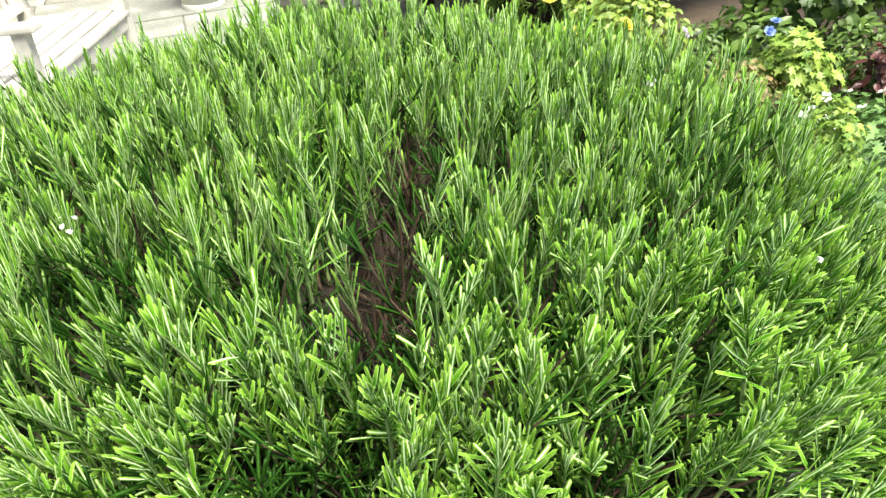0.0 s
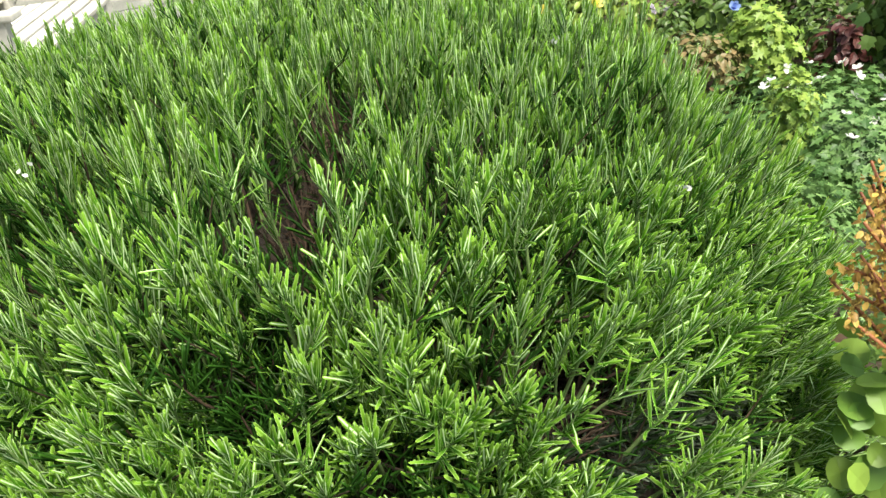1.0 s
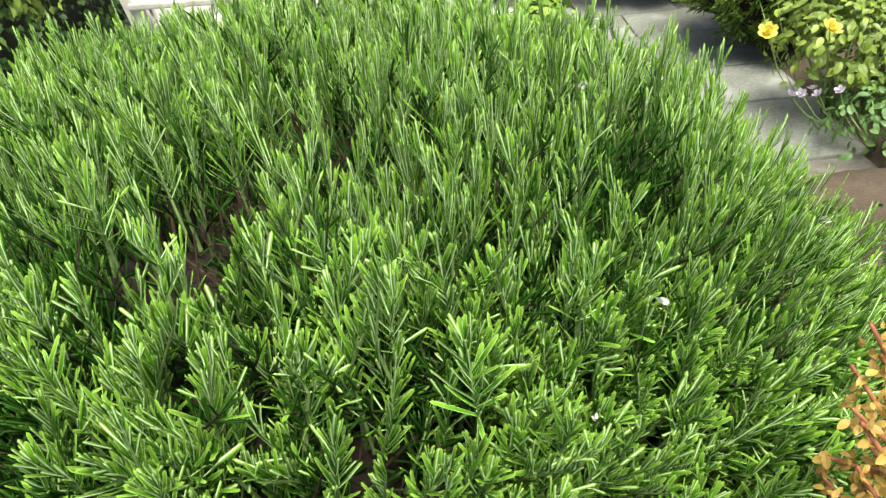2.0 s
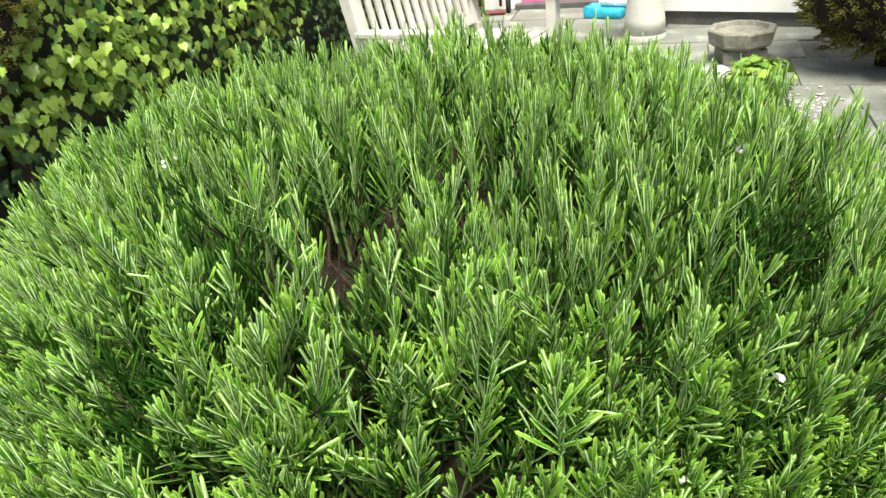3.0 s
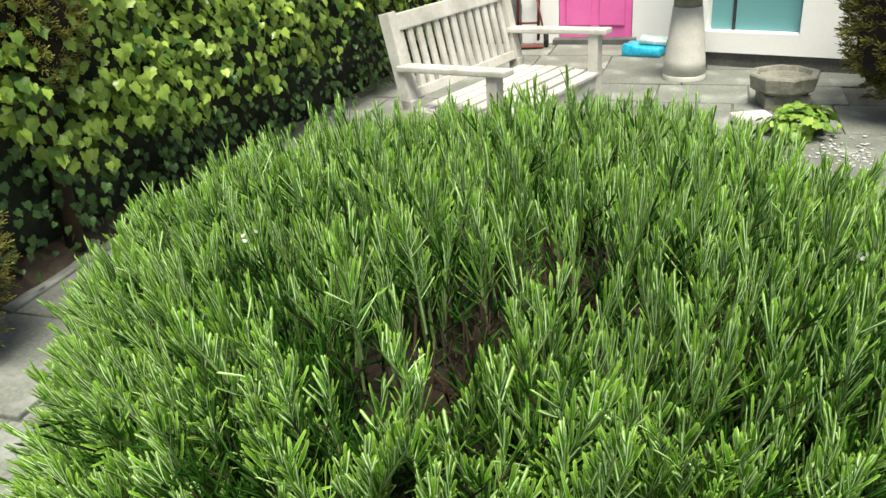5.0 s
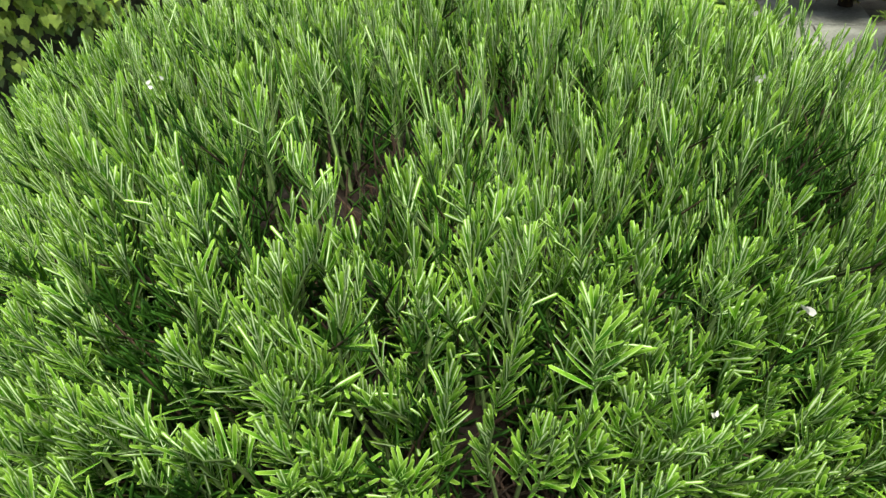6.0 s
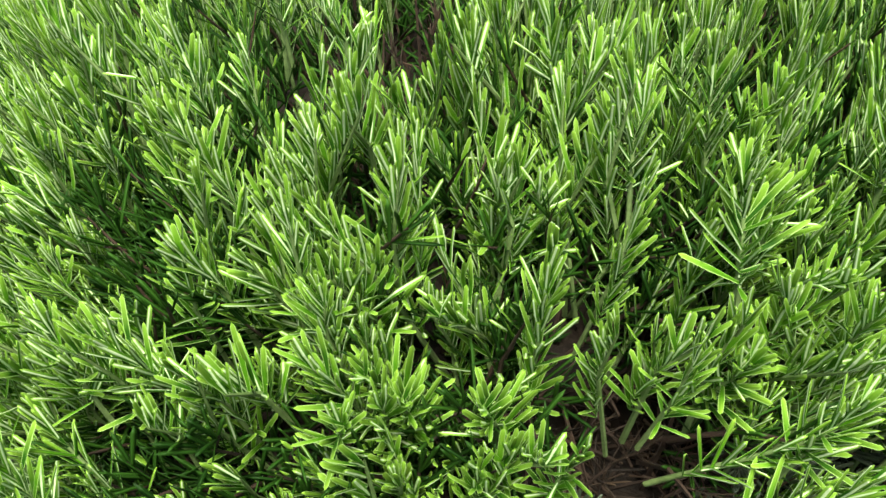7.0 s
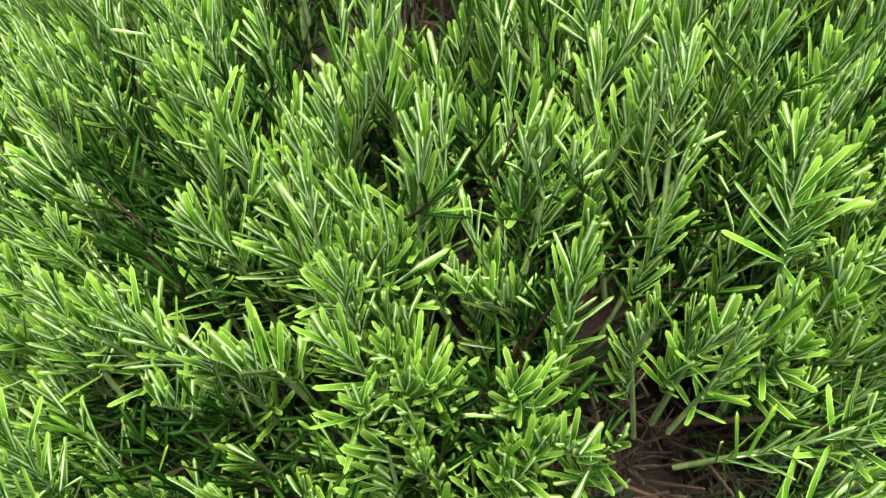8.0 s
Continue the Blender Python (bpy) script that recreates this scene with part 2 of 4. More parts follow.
def joined(shapes):
    at = np.cumsum([0] + [len(s.v) for s in shapes[:-1]])
    return Shape(np.concatenate([s.v for s in shapes]), np.concatenate([s.f + k for s, k in zip(shapes, at)]), np.concatenate([s.m for s in shapes]),
                 np.concatenate([s.along for s in shapes]), np.concatenate([s.across for s in shapes]))


def mesh_of(name, shape, materials, smooth=True):
    me = bpy.data.meshes.new(name)
    me.vertices.add(len(shape.v))
    me.vertices.foreach_set("co", shape.v.astype(np.float32).ravel())
    me.loops.add(3 * len(shape.f))
    me.loops.foreach_set("vertex_index", shape.f.astype(np.int32).ravel())
    me.polygons.add(len(shape.f))
    me.polygons.foreach_set("loop_start", np.arange(0, 3 * len(shape.f), 3, dtype=np.int32))
    me.polygons.foreach_set("material_index", shape.m.astype(np.int32))
    me.update(calc_edges=True)
    for key, values in (("along", shape.along), ("across", shape.across)):
        me.attributes.new(key, "FLOAT", "POINT").data.foreach_set("value", values.astype(np.float32))
    for material in materials:
        me.materials.append(material)
    return smooth_by(me, smooth)


def stuff(name, shape, materials, parent, label="", smooth=True):
    ob = new(name, mesh_of(name, shape, materials, smooth))
    ob.parent = parent
    return tagged(ob, label, kind="stuff")


def basis(z, spin=0.0):
    """A turn whose third axis is z, spun about it."""
    z = np.asarray(z, float) / np.linalg.norm(z)
    a = np.cross(z, (0.0, 0.0, 1.0) if abs(z[2]) < 0.9 else (1.0, 0.0, 0.0))
    a /= np.linalg.norm(a)
    b = np.cross(z, a)
    c, s = math.cos(spin), math.sin(spin)
    return np.stack([c * a + s * b, c * b - s * a, z], 1)


def fan(outline, bend=0.15, cup=0.1):
    """A flat leaf, its stalk at the origin, along +y, from an outline of (x, y); bent down along its length and cupped across."""
    o = np.array(outline, float)
    centre = np.array([[0.0, o[:, 1].mean()]])
    p = np.concatenate([centre, o])
    top = o[:, 1].max()
    z = -bend * p[:, 1] ** 2 / top + cup * np.abs(p[:, 0])
    n = len(o)
    return Shape(np.c_[p, z], [(0, 1 + k, 1 + (k + 1) % n) for k in range(n)], along=p[:, 1] / top)


IVY_LEAF = fan([(0, 0.02), (0.28, -0.08), (0.50, 0.10), (0.42, 0.32), (0.48, 0.54), (0.27, 0.64), (0, 1.0), (-0.27, 0.64), (-0.48, 0.54), (-0.42, 0.32), (-0.50, 0.10), (-0.28, -0.08)], 0.25, 0.12)
OVAL_LEAF = fan([(0, 0), (0.2, 0.15), (0.3, 0.42), (0.22, 0.75), (0, 1.0), (-0.22, 0.75), (-0.3, 0.42), (-0.2, 0.15)], 0.25, 0.2)
ROUND_LEAF = fan([(0, 0), (0.28, 0.08), (0.46, 0.32), (0.46, 0.62), (0.26, 0.92), (0, 1.0), (-0.26, 0.92), (-0.46, 0.62), (-0.46, 0.32), (-0.28, 0.08)], 0.2, 0.15)
LOBED_LEAF = fan([(0, 0), (0.3, 0.0), (0.52, 0.22), (0.38, 0.36), (0.55, 0.62), (0.30, 0.66), (0.22, 0.95), (0, 0.82), (-0.22, 0.95), (-0.30, 0.66), (-0.55, 0.62), (-0.38, 0.36), (-0.52, 0.22), (-0.3, 0.0)], 0.15, 0.15)
CUT_LEAF = fan([(0, 0), (0.12, 0.2), (0.42, 0.3), (0.16, 0.42), (0.40, 0.62), (0.12, 0.66), (0, 1.0), (-0.12, 0.66), (-0.40, 0.62), (-0.16, 0.42), (-0.42, 0.3), (-0.12, 0.2)], 0.2, 0.1)
PETAL = fan([(0, 0), (0.22, 0.3), (0.34, 0.65), (0.2, 0.95), (-0.2, 0.95), (-0.34, 0.65), (-0.22, 0.3)], -0.25, 0.15)


def facing(normal, droop, spin=0.0):
    """A turn for a leaf (tip +y, face +z): its face looks along normal, its tip hangs towards droop."""
    z = np.asarray(normal, float) / np.linalg.norm(normal)
    y = np.asarray(droop, float) - z * np.dot(droop, z)
    y /= np.linalg.norm(y) + 1e-9
    x = np.cross(y, z)
    c, s = math.cos(spin), math.sin(spin)
    return np.stack([c * x + s * y, c * y - s * x, z], 1)


def leaf_ball(centre, radii, count, leaf, size, upright=0.4, shell=0.55, flat=None):
    """Leaves through the outer part of an uneven crown."""
    out = []
    c = np.array(centre, float)
    for _ in range(count):
        d = rng.normal(size=3)
        d /= np.linalg.norm(d)
        if d[2] < -0.5:
            d[2] = -d[2]
        lump = 0.82 + 0.36 * noise.noise(Vector(d * 2.3) + Vector(c))
        r = lump * (shell + (1 - shell) * rng.random() ** 0.5)
        p = c + d * np.array(radii) * r
        n = d * 0.8 + np.array([0, 0, upright]) + rng.normal(size=3) * 0.35
        t = facing(n, d * 0.5 + np.array([0, 0, -0.5]) + rng.normal(size=3) * 0.5)
        out.append(leaf.moved(t, p, size * rng.uniform(0.65, 1.25)))
    return joined(out)


def flower_head(petals, size, layers=1, cup=0.5):
    """An open flower, facing +z."""
    out = []
    for k in range(layers):
        for j in range(petals):
            a = 2 * math.pi * (j + 0.5 * k) / petals
            lift = cup + 0.5 * k
            y = np.array([math.cos(a) * math.cos(lift), math.sin(a) * math.cos(lift), math.sin(lift)])
            z = np.array([-math.cos(a) * math.sin(lift), -math.sin(a) * math.sin(lift), math.cos(lift)])
            x = np.cross(y, z)
            out.append(PETAL.moved(np.stack([x, y, z], 1), (0, 0, 0.0), size * (1 - 0.22 * k)))
    return joined(out)


# ---------------------------------------------------------------- ground and paving
bm = bmesh.new()
bmesh.ops.create_grid(bm, x_segments=8, y_segments=8, size=300)
ground = tagged(part("ground", bm, M_GROUND), "bare brown earth reaching past the garden", "ground", kind="structure")
ground.location.z = -0.06

EDGE = lambda y: 0.95 if y > 5.6 else 1.35 if y > 2.9 else 0.55  # the border's edge


def paving():
    """Uneven stone slabs in dark joints, from the path by the hedge to the house wall."""
    bed = tagged(part("patio_bed", box(5.6, 9.6, 0.04, (-0.45, 3.9, -0.034), bevel=0), M_MORTAR), "dark gritty joints between the paving slabs", "paving", kind="structure")
    meshes = []
    for w, d in ((0.58, 0.44), (0.44, 0.44), (0.58, 0.58), (0.73, 0.44)):
        me_bm = box(w, d, 0.035, bevel=0.008)
        for v in me_bm.verts:
            v.co.x += 0.006 * noise.noise(v.co * 9 + Vector((w, d, 0)))
            v.co.y += 0.006 * noise.noise(v.co * 9 + Vector((d, 3, w)))
        me = bpy.data.meshes.new("slab")
        me_bm.to_mesh(me)
        me_bm.free()
        me.materials.append(M_PAVING)
        meshes.append((w, d, me))
    y = -0.8
    while y < 8.4:
        row = int(rng.integers(0, 2))
        depth = (0.44, 0.58)[row]
        x = -3.2 + rng.uniform(-0.3, 0)
        while x < 2.0:
            w, d, me = meshes[2] if row else meshes[int(rng.choice([0, 1, 3]))]
            cx, cy = x + w / 2, y + depth / 2
            if cx < EDGE(cy) + 0.05 and not (abs(cx + 0.26) < 0.75 and abs(cy - 1.1) < 0.8):
                ob = new("slab", me)
                ob.parent = bed
                ob.matrix_basis = pose(cx, cy, -0.016 + rng.uniform(-0.004, 0.004), rng.uniform(-0.5, 0.5), rng.uniform(-0.5, 0.5), rng.uniform(-0.7, 0.7))
            x += w + 0.014
        y += depth + 0.014


def sheet(name, x0, x1, y0, y1, z, material, label, category, rough=0.03, step=0.12):
    """An uneven sheet of soil."""
    bm = bmesh.new()
    nx, ny = max(2, int((x1 - x0) / step)), max(2, int((y1 - y0) / step))
    g = [[bm.verts.new((x0 + (x1 - x0) * i / nx, y0 + (y1 - y0) * j / ny, 0)) for j in range(ny + 1)] for i in range(nx + 1)]
    for i in range(nx):
        for j in range(ny):
            bm.faces.new((g[i][j], g[i + 1][j], g[i + 1][j + 1], g[i][j + 1]))
    for v in bm.verts:
        edge = min(v.co.x - x0, x1 - v.co.x, v.co.y - y0, y1 - v.co.y)
        v.co.z = z * min(1, edge / 0.15) - 0.03 * (edge < 0.01) + rough * noise.noise(v.co * 4) * min(1, edge / 0.1)
    return tagged(part(name, bm, material, smooth=True), label, category, kind="structure")


sheet("soil_border", 1.4, 6.5, 0.6, 7.5, 0.07, M_SOIL, "dark crumbly soil of the flower border", "soil")
sheet("soil_by_bush", 0.5, 1.6, -0.4, 2.95, 0.07, M_SOIL, "dark crumbly soil beside the rosemary", "soil")
sheet("soil_under_bush", -1.0, 0.75, 0.3, 1.95, 0.06, M_SOIL, "dark soil round the rosemary's foot", "soil")
sheet("soil_under_hedge", -3.6, -2.72, 1.0, 7.4, 0.05, M_SOIL, "dry brown soil along the ivy's foot", "soil")


# ---------------------------------------------------------------- rosemary bush
BUSH, AXES3, TURN, POWER, SQUARE = np.array([-0.276, 1.018, 0.175]), np.array([0.585, 0.63, 1.072]), 0.62, 3.56, 3.04
BT = np.array([[math.cos(TURN), -math.sin(TURN), 0], [math.sin(TURN), math.cos(TURN), 0], [0, 0, 1]])


def dome(d):
    """The bush's outer form, a clipped block with rounded sides: the point in the direction d from its middle, the normal there, and the surface that d stands for."""
    d = np.asarray(d, float)
    rho = (abs(d[0]) ** SQUARE + abs(d[1]) ** SQUARE) ** (1 / SQUARE) + 1e-9
    p = d / (rho ** POWER + abs(d[2]) ** POWER) ** (1 / POWER)
    r = (abs(p[0]) ** SQUARE + abs(p[1]) ** SQUARE) ** (1 / SQUARE) + 1e-9
    flat = [math.copysign(r ** (POWER - 1) * (abs(c) / r) ** (SQUARE - 1), c) for c in p[:2]]
    n = np.array([*flat, math.copysign(abs(p[2]) ** (POWER - 1), p[2])])
    n /= np.linalg.norm(n)
    size = np.linalg.norm(p)
    area = size ** 2 / max(0.2, float(np.dot(p, n)) / size) * np.prod(AXES3) * np.linalg.norm(n / AXES3)
    n = n / AXES3
    return BT @ (p * AXES3), BT @ (n / np.linalg.norm(n)), area


# bare furrows between the shoots of the top: x, y, x, y, half width; the first four are one long cleft
DEEP = 4
GAPS = [(-0.312, 0.72, -0.293, 0.80, 0.024), (-0.293, 0.80, -0.265, 0.865, 0.026), (-0.265, 0.865, -0.225, 0.905, 0.023), (-0.225, 0.905, -0.180, 1.03, 0.022),
        (-0.466, 0.865, -0.458, 0.878, 0.040), (0.050, 0.86, 0.060, 0.93, 0.036), (-0.142, 0.664, -0.132, 0.670, 0.022), (-0.372, 0.630, -0.360, 0.632, 0.036),
        (-0.392, 0.785, -0.365, 0.751, 0.017), (-0.402, 0.705, -0.395, 0.70, 0.015), (-0.211, 0.608, -0.208, 0.61, 0.022), (-0.285, 0.567, -0.282, 0.565, 0.020),
        (-0.252, 0.78, -0.245, 0.815, 0.018), (-0.172, 0.905, -0.180, 0.95, 0.018)]
# hollows in the brow: x, y, z, radius; and where its shoots are old and grey
HOLLOWS = [(-0.110, 0.580, 1.06, 0.050), (-0.080, 0.596, 1.06, 0.042), (-0.480, 0.587, 1.037, 0.040)]
GREYED = [(-0.008, 0.585, 0.973, 0.098), (-0.095, 0.566, 1.00, 0.065), (0.07, 0.597, 0.87, 0.075), (-0.035, 0.61, 1.045, 0.055), (-0.475, 0.585, 0.98, 0.075)]


def in_ball(p, balls):
    return any((p[0] - x) ** 2 + (p[1] - y) ** 2 + (p[2] - z) ** 2 < r * r for x, y, z, r in balls)


def in_gap(x, y, gaps=GAPS, more=0.0):
    for ax, ay, bx, by, r in gaps:
        dx, dy = bx - ax, by - ay
        k = min(1.0, max(0.0, ((x - ax) * dx + (y - ay) * dy) / (dx * dx + dy * dy)))
        if (x - ax - k * dx) ** 2 + (y - ay - k * dy) ** 2 < (r + more) ** 2:
            return True
    return False


def needle(length, width, bend, fine=0):
    """A rosemary leaf along +z, its glossy upper face towards -y, its pale felted back towards +y."""
    if fine:
        rings, cut = [(0.0, 0.5), (0.5, 1.0), (0.93, 0.80)] if fine > 1 else [(0.0, 0.7), (0.88, 0.95)], [(-1, 0.0, 0), (0, -0.15, 1), (1, 0.0, 0), (0, 0.24, 1)]
    else:
        rings, cut = [(0.0, 0.7), (0.8, 1.0)], [(-1, 0.0, 0), (1, 0.0, 0), (0, 0.25, 1)]
    v, along, across, f, m = [], [], [], [], []
    for s, w in rings:
        for cx, cy, c in cut:
            v.append((cx * w * width / 2, cy * width + bend * length * s * s, s * length))
            along.append(s)
            across.append(c)
    v.append((0, bend * length, length))
    along.append(1.0)
    across.append(0.3)
    k = len(cut)
    under = [0, 0, 1, 1] if fine else [0, 1, 1]
    for r in range(len(rings) - 1):
        for j in range(k):
            a, b, c, d = r * k + j, r * k + (j + 1) % k, (r + 1) * k + (j + 1) % k, (r + 1) * k + j
            f += [(a, b, c), (a, c, d)]
            m += [under[j]] * 2
    last = (len(rings) - 1) * k
    for j in range(k):
        f.append((last + j, last + (j + 1) % k, len(v) - 1))
        m.append(under[j])
    return Shape(v, f, m, along, across)


def sprig(fine, nodes=11, length=0.07, spread=1.0):
    """A shoot along +z: a thin stem with pairs of narrow leaves, spreading below and upright at its tip."""
    out = []
    lean = rng.normal(size=2) * 0.16
    for k in range(nodes):
        h = (k + 0.5) / nodes
        at = np.array([lean[0] * h * h * length, lean[1] * h * h * length, h * length])
        open_angle = spread * radians(56 - 42 * h + rng.normal() * 8)
        pairs = 2 if k < nodes - 1 else 3
        for j in range(pairs):
            a = 2 * math.pi * j / pairs + k * 1.57 + rng.normal() * 0.35
            o = open_angle * rng.uniform(0.65, 1.35)
            outward = np.array([math.cos(a), math.sin(a), 0])
            z = outward * math.sin(o) + np.array([0, 0, math.cos(o)])
            y = outward * math.cos(o) - np.array([0, 0, math.sin(o)])
            roll = rng.normal() * 0.6 + (math.pi if rng.random() < 0.15 else 0)
            y = y * math.cos(roll) + np.cross(z, y) * math.sin(roll)
            if fine > 1:
                size, width = rng.uniform(0.017, 0.031), rng.uniform(0.0023, 0.0032)
            else:
                size, width = rng.uniform(0.022, 0.036), rng.uniform(0.0018, 0.0026)
            leaf = needle(size * (1.08 - 0.30 * h ** 3), width, rng.uniform(-0.22, 0.14), fine)
            out.append(leaf.moved(np.stack([np.cross(y, z), y, z], 1), at))
    s = 5 if fine else 3
    rad = 0.0013
    ring = lambda h, r: [(lean[0] * h * h * length + r * math.cos(6.283 * q / s), lean[1] * h * h * length + r * math.sin(6.283 * q / s), h * length) for q in range(s)]
    v = ring(-0.4, rad * 1.3) + ring(0.5, rad) + ring(1.0, rad * 0.5)
    f = [t for r in (0, s) for q in range(s) for t in ((r + q, r + (q + 1) % s, r + s + (q + 1) % s), (r + q, r + s + (q + 1) % s, r + s + q))]
    out.append(Shape(v, f, [2] * len(f)))
    return joined(out)


SHOOTS = 2100  # to the square metre


def rosemary():
    bush = tagged(empty("rosemary_bush", BUSH[0], BUSH[1], 0), "large rounded rosemary bush with dense upright green shoots", "bush")
    base = np.array([BUSH[0], BUSH[1], 0])
    # brown inner twigs and litter as one solid mass, its colour darkened to stand for shade
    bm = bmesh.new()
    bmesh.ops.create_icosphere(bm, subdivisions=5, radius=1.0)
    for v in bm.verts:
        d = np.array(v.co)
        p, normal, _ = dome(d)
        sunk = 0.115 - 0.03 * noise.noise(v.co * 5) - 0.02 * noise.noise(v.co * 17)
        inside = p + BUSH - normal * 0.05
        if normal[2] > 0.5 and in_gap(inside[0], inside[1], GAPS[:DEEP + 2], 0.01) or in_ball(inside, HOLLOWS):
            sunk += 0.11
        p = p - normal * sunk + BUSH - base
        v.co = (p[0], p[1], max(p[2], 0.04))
    part("shaded_core", bm, M_SHADED_CORE, bush, "brown twiggy inside as one solid mass, darkened for shade", smooth=True)
    for k in range(9):
        a = 2 * math.pi * k / 9 + rng.uniform(-0.2, 0.2)
        r = rng.uniform(0.25, 0.6)
        pts = [(0.12 * math.cos(a), 0.12 * math.sin(a), 0.0), (0.3 * r * math.cos(a), 0.3 * r * math.sin(a), 0.35), (r * math.cos(a), r * math.sin(a), 0.75), (1.2 * r * math.cos(a), 1.2 * r * math.sin(a), 0.9)]
        part("branch", tube(pts, [0.02, 0.016, 0.011, 0.006]), M_TWIG, bush, smooth=True)
    # half of each kind stand close and upright, half spread wide
    fine = [sprig(2, int(rng.integers(18, 23)), rng.uniform(0.065, 0.10), rng.uniform(0.5, 0.8)) for _ in range(8)]
    fine += [sprig(2, int(rng.integers(15, 20)), rng.uniform(0.05, 0.08), rng.uniform(0.75, 1.05)) for _ in range(8)]
    middle = [sprig(1, int(rng.integers(12, 16)), rng.uniform(0.07, 0.115), rng.uniform(0.3, 0.52)) for _ in range(8)]
    middle += [sprig(1, int(rng.integers(12, 15)), rng.uniform(0.05, 0.085), rng.uniform(0.55, 0.9)) for _ in range(8)]
    coarse = [sprig(0, 7, rng.uniform(0.06, 0.08)) for _ in range(8)]
    mats = [M_NEEDLE, M_NEEDLE_UNDER, M_STEM]
    reach = [(float(a.v[:, 2].max()), float(b.v[:, 2].max())) for a, b in zip(fine, middle)]
    fine_meshes = [mesh_of("shoot", s, mats, False) for s in fine]
    count, golden = 34000, math.pi * (3 - 5 ** 0.5)
    near, rest, inner, dry, old = [], [], [], [], []
    wood = bmesh.new()
    for i in range(count):
        z = 1 - 2 * (i + 0.5) / count
        r = math.sqrt(1 - z * z)
        d = np.array([r * math.cos(golden * i), r * math.sin(golden * i), z]) + rng.normal(size=3) * 0.006
        d /= np.linalg.norm(d)
        p, normal, area = dome(d)
        if p[2] + BUSH[2] < 0.1 or rng.random() > area * SHOOTS * 4 * math.pi / count:
            continue
        at = Vector(p)
        tip = p + BUSH + normal * (0.026 * noise.noise(at * 8) + 0.020 * noise.noise(at * 19) + 0.016 * noise.noise(at * 40) + rng.normal() * 0.012 + 0.001)
        # the far corners have grown higher than the rest
        tip[2] += 0.048 * max(0.0, (p[1] - p[0]) * 0.94 - 0.25) + 0.02 * max(0.0, (p[0] + p[1]) * 0.94 - 0.35)
        facing_us = tip[1] < 1.62 and tip[2] > 0.80
        inside = tip - normal * 0.05
        ahead = tip + np.array([0, 0.033, -0.038])
        if normal[2] > 0.3 and (in_gap(inside[0], inside[1]) or in_gap(ahead[0], ahead[1])) or in_ball(inside, HOLLOWS) or in_ball(ahead, HOLLOWS):
            # older shoots low in the small gaps, shade in their colour; dry leaves and bare twigs in the long cleft
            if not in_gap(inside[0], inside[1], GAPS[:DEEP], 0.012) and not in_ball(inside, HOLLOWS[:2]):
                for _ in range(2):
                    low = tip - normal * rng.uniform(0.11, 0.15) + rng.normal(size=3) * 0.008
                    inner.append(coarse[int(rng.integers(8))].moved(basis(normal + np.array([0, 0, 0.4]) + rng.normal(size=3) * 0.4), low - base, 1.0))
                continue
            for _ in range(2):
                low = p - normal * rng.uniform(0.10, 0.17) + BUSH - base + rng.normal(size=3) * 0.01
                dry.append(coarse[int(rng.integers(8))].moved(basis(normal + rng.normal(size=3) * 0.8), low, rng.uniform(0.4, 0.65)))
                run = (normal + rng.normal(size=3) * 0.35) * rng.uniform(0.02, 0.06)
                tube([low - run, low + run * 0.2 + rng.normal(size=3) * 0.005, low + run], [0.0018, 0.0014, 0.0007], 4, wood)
            continue
        if in_ball(inside, GREYED) or in_ball(ahead, GREYED):
            old.append(fine[8 + int(rng.integers(8))].moved(basis(normal + np.array([0, 0, 0.3]) + rng.normal(size=3) * 0.35, rng.uniform(0, 6)), tip - normal * 0.12 - base, rng.uniform(0.65, 0.9)))
            if rng.random() < 0.75:
                continue
        side = 1 - max(0.0, normal[2])
        way = normal * (0.45 + 0.45 * side) + np.array([0, 0, 0.88 - 0.35 * side]) + rng.normal(size=3) * 0.15
        way /= np.linalg.norm(way)
        turn = basis(way, rng.uniform(0, 6.28))
        size = rng.uniform(0.82, 1.18)
        if facing_us:
            close = tip[1] < 0.73
            k = int(rng.integers(8)) + (8 if rng.random() < (0.3 + 0.6 * side if close else 0.2) else 0)
            place = tip - way * (reach[k][0 if close else 1] - 0.004) * size
            near.append((k, turn, place, size, tip, close))
            if close and rng.random() < 0.5:
                # a shorter shoot below, filling the brow
                under = way + normal * 0.4 + rng.normal(size=3) * 0.25
                rest.append(middle[8 + int(rng.integers(8))].moved(basis(under, rng.uniform(0, 6.28)), tip - normal * 0.055 - under / np.linalg.norm(under) * 0.06 - base, rng.uniform(0.8, 1.0)))
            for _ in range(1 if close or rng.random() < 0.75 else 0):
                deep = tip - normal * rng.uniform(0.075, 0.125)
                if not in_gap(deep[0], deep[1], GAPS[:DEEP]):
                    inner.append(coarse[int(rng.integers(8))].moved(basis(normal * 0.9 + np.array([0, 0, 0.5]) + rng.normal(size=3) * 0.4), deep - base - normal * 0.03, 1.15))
        elif rng.random() < 0.22:
            rest.append(coarse[int(rng.integers(8))].moved(turn, tip - way * 0.08 - base, size * 1.2))
    # the shoots of the bush's near brow, one by one
    near.sort(key=lambda s: s[4][1] + 0.35 * abs(s[4][0] + 0.2) - 0.6 * (s[4][2] - 1.1))
    near = [s for s in near if s[5]] + [s for s in near if not s[5]]
    for k, turn, place, size, _, _ in near[:300]:
        ob = new("shoot", fine_meshes[k])
        ob.parent = bush
        m = Matrix([[*(size * turn[a]), (place - base)[a]] for a in range(3)] + [[0, 0, 0, 1]])
        ob.matrix_basis = m
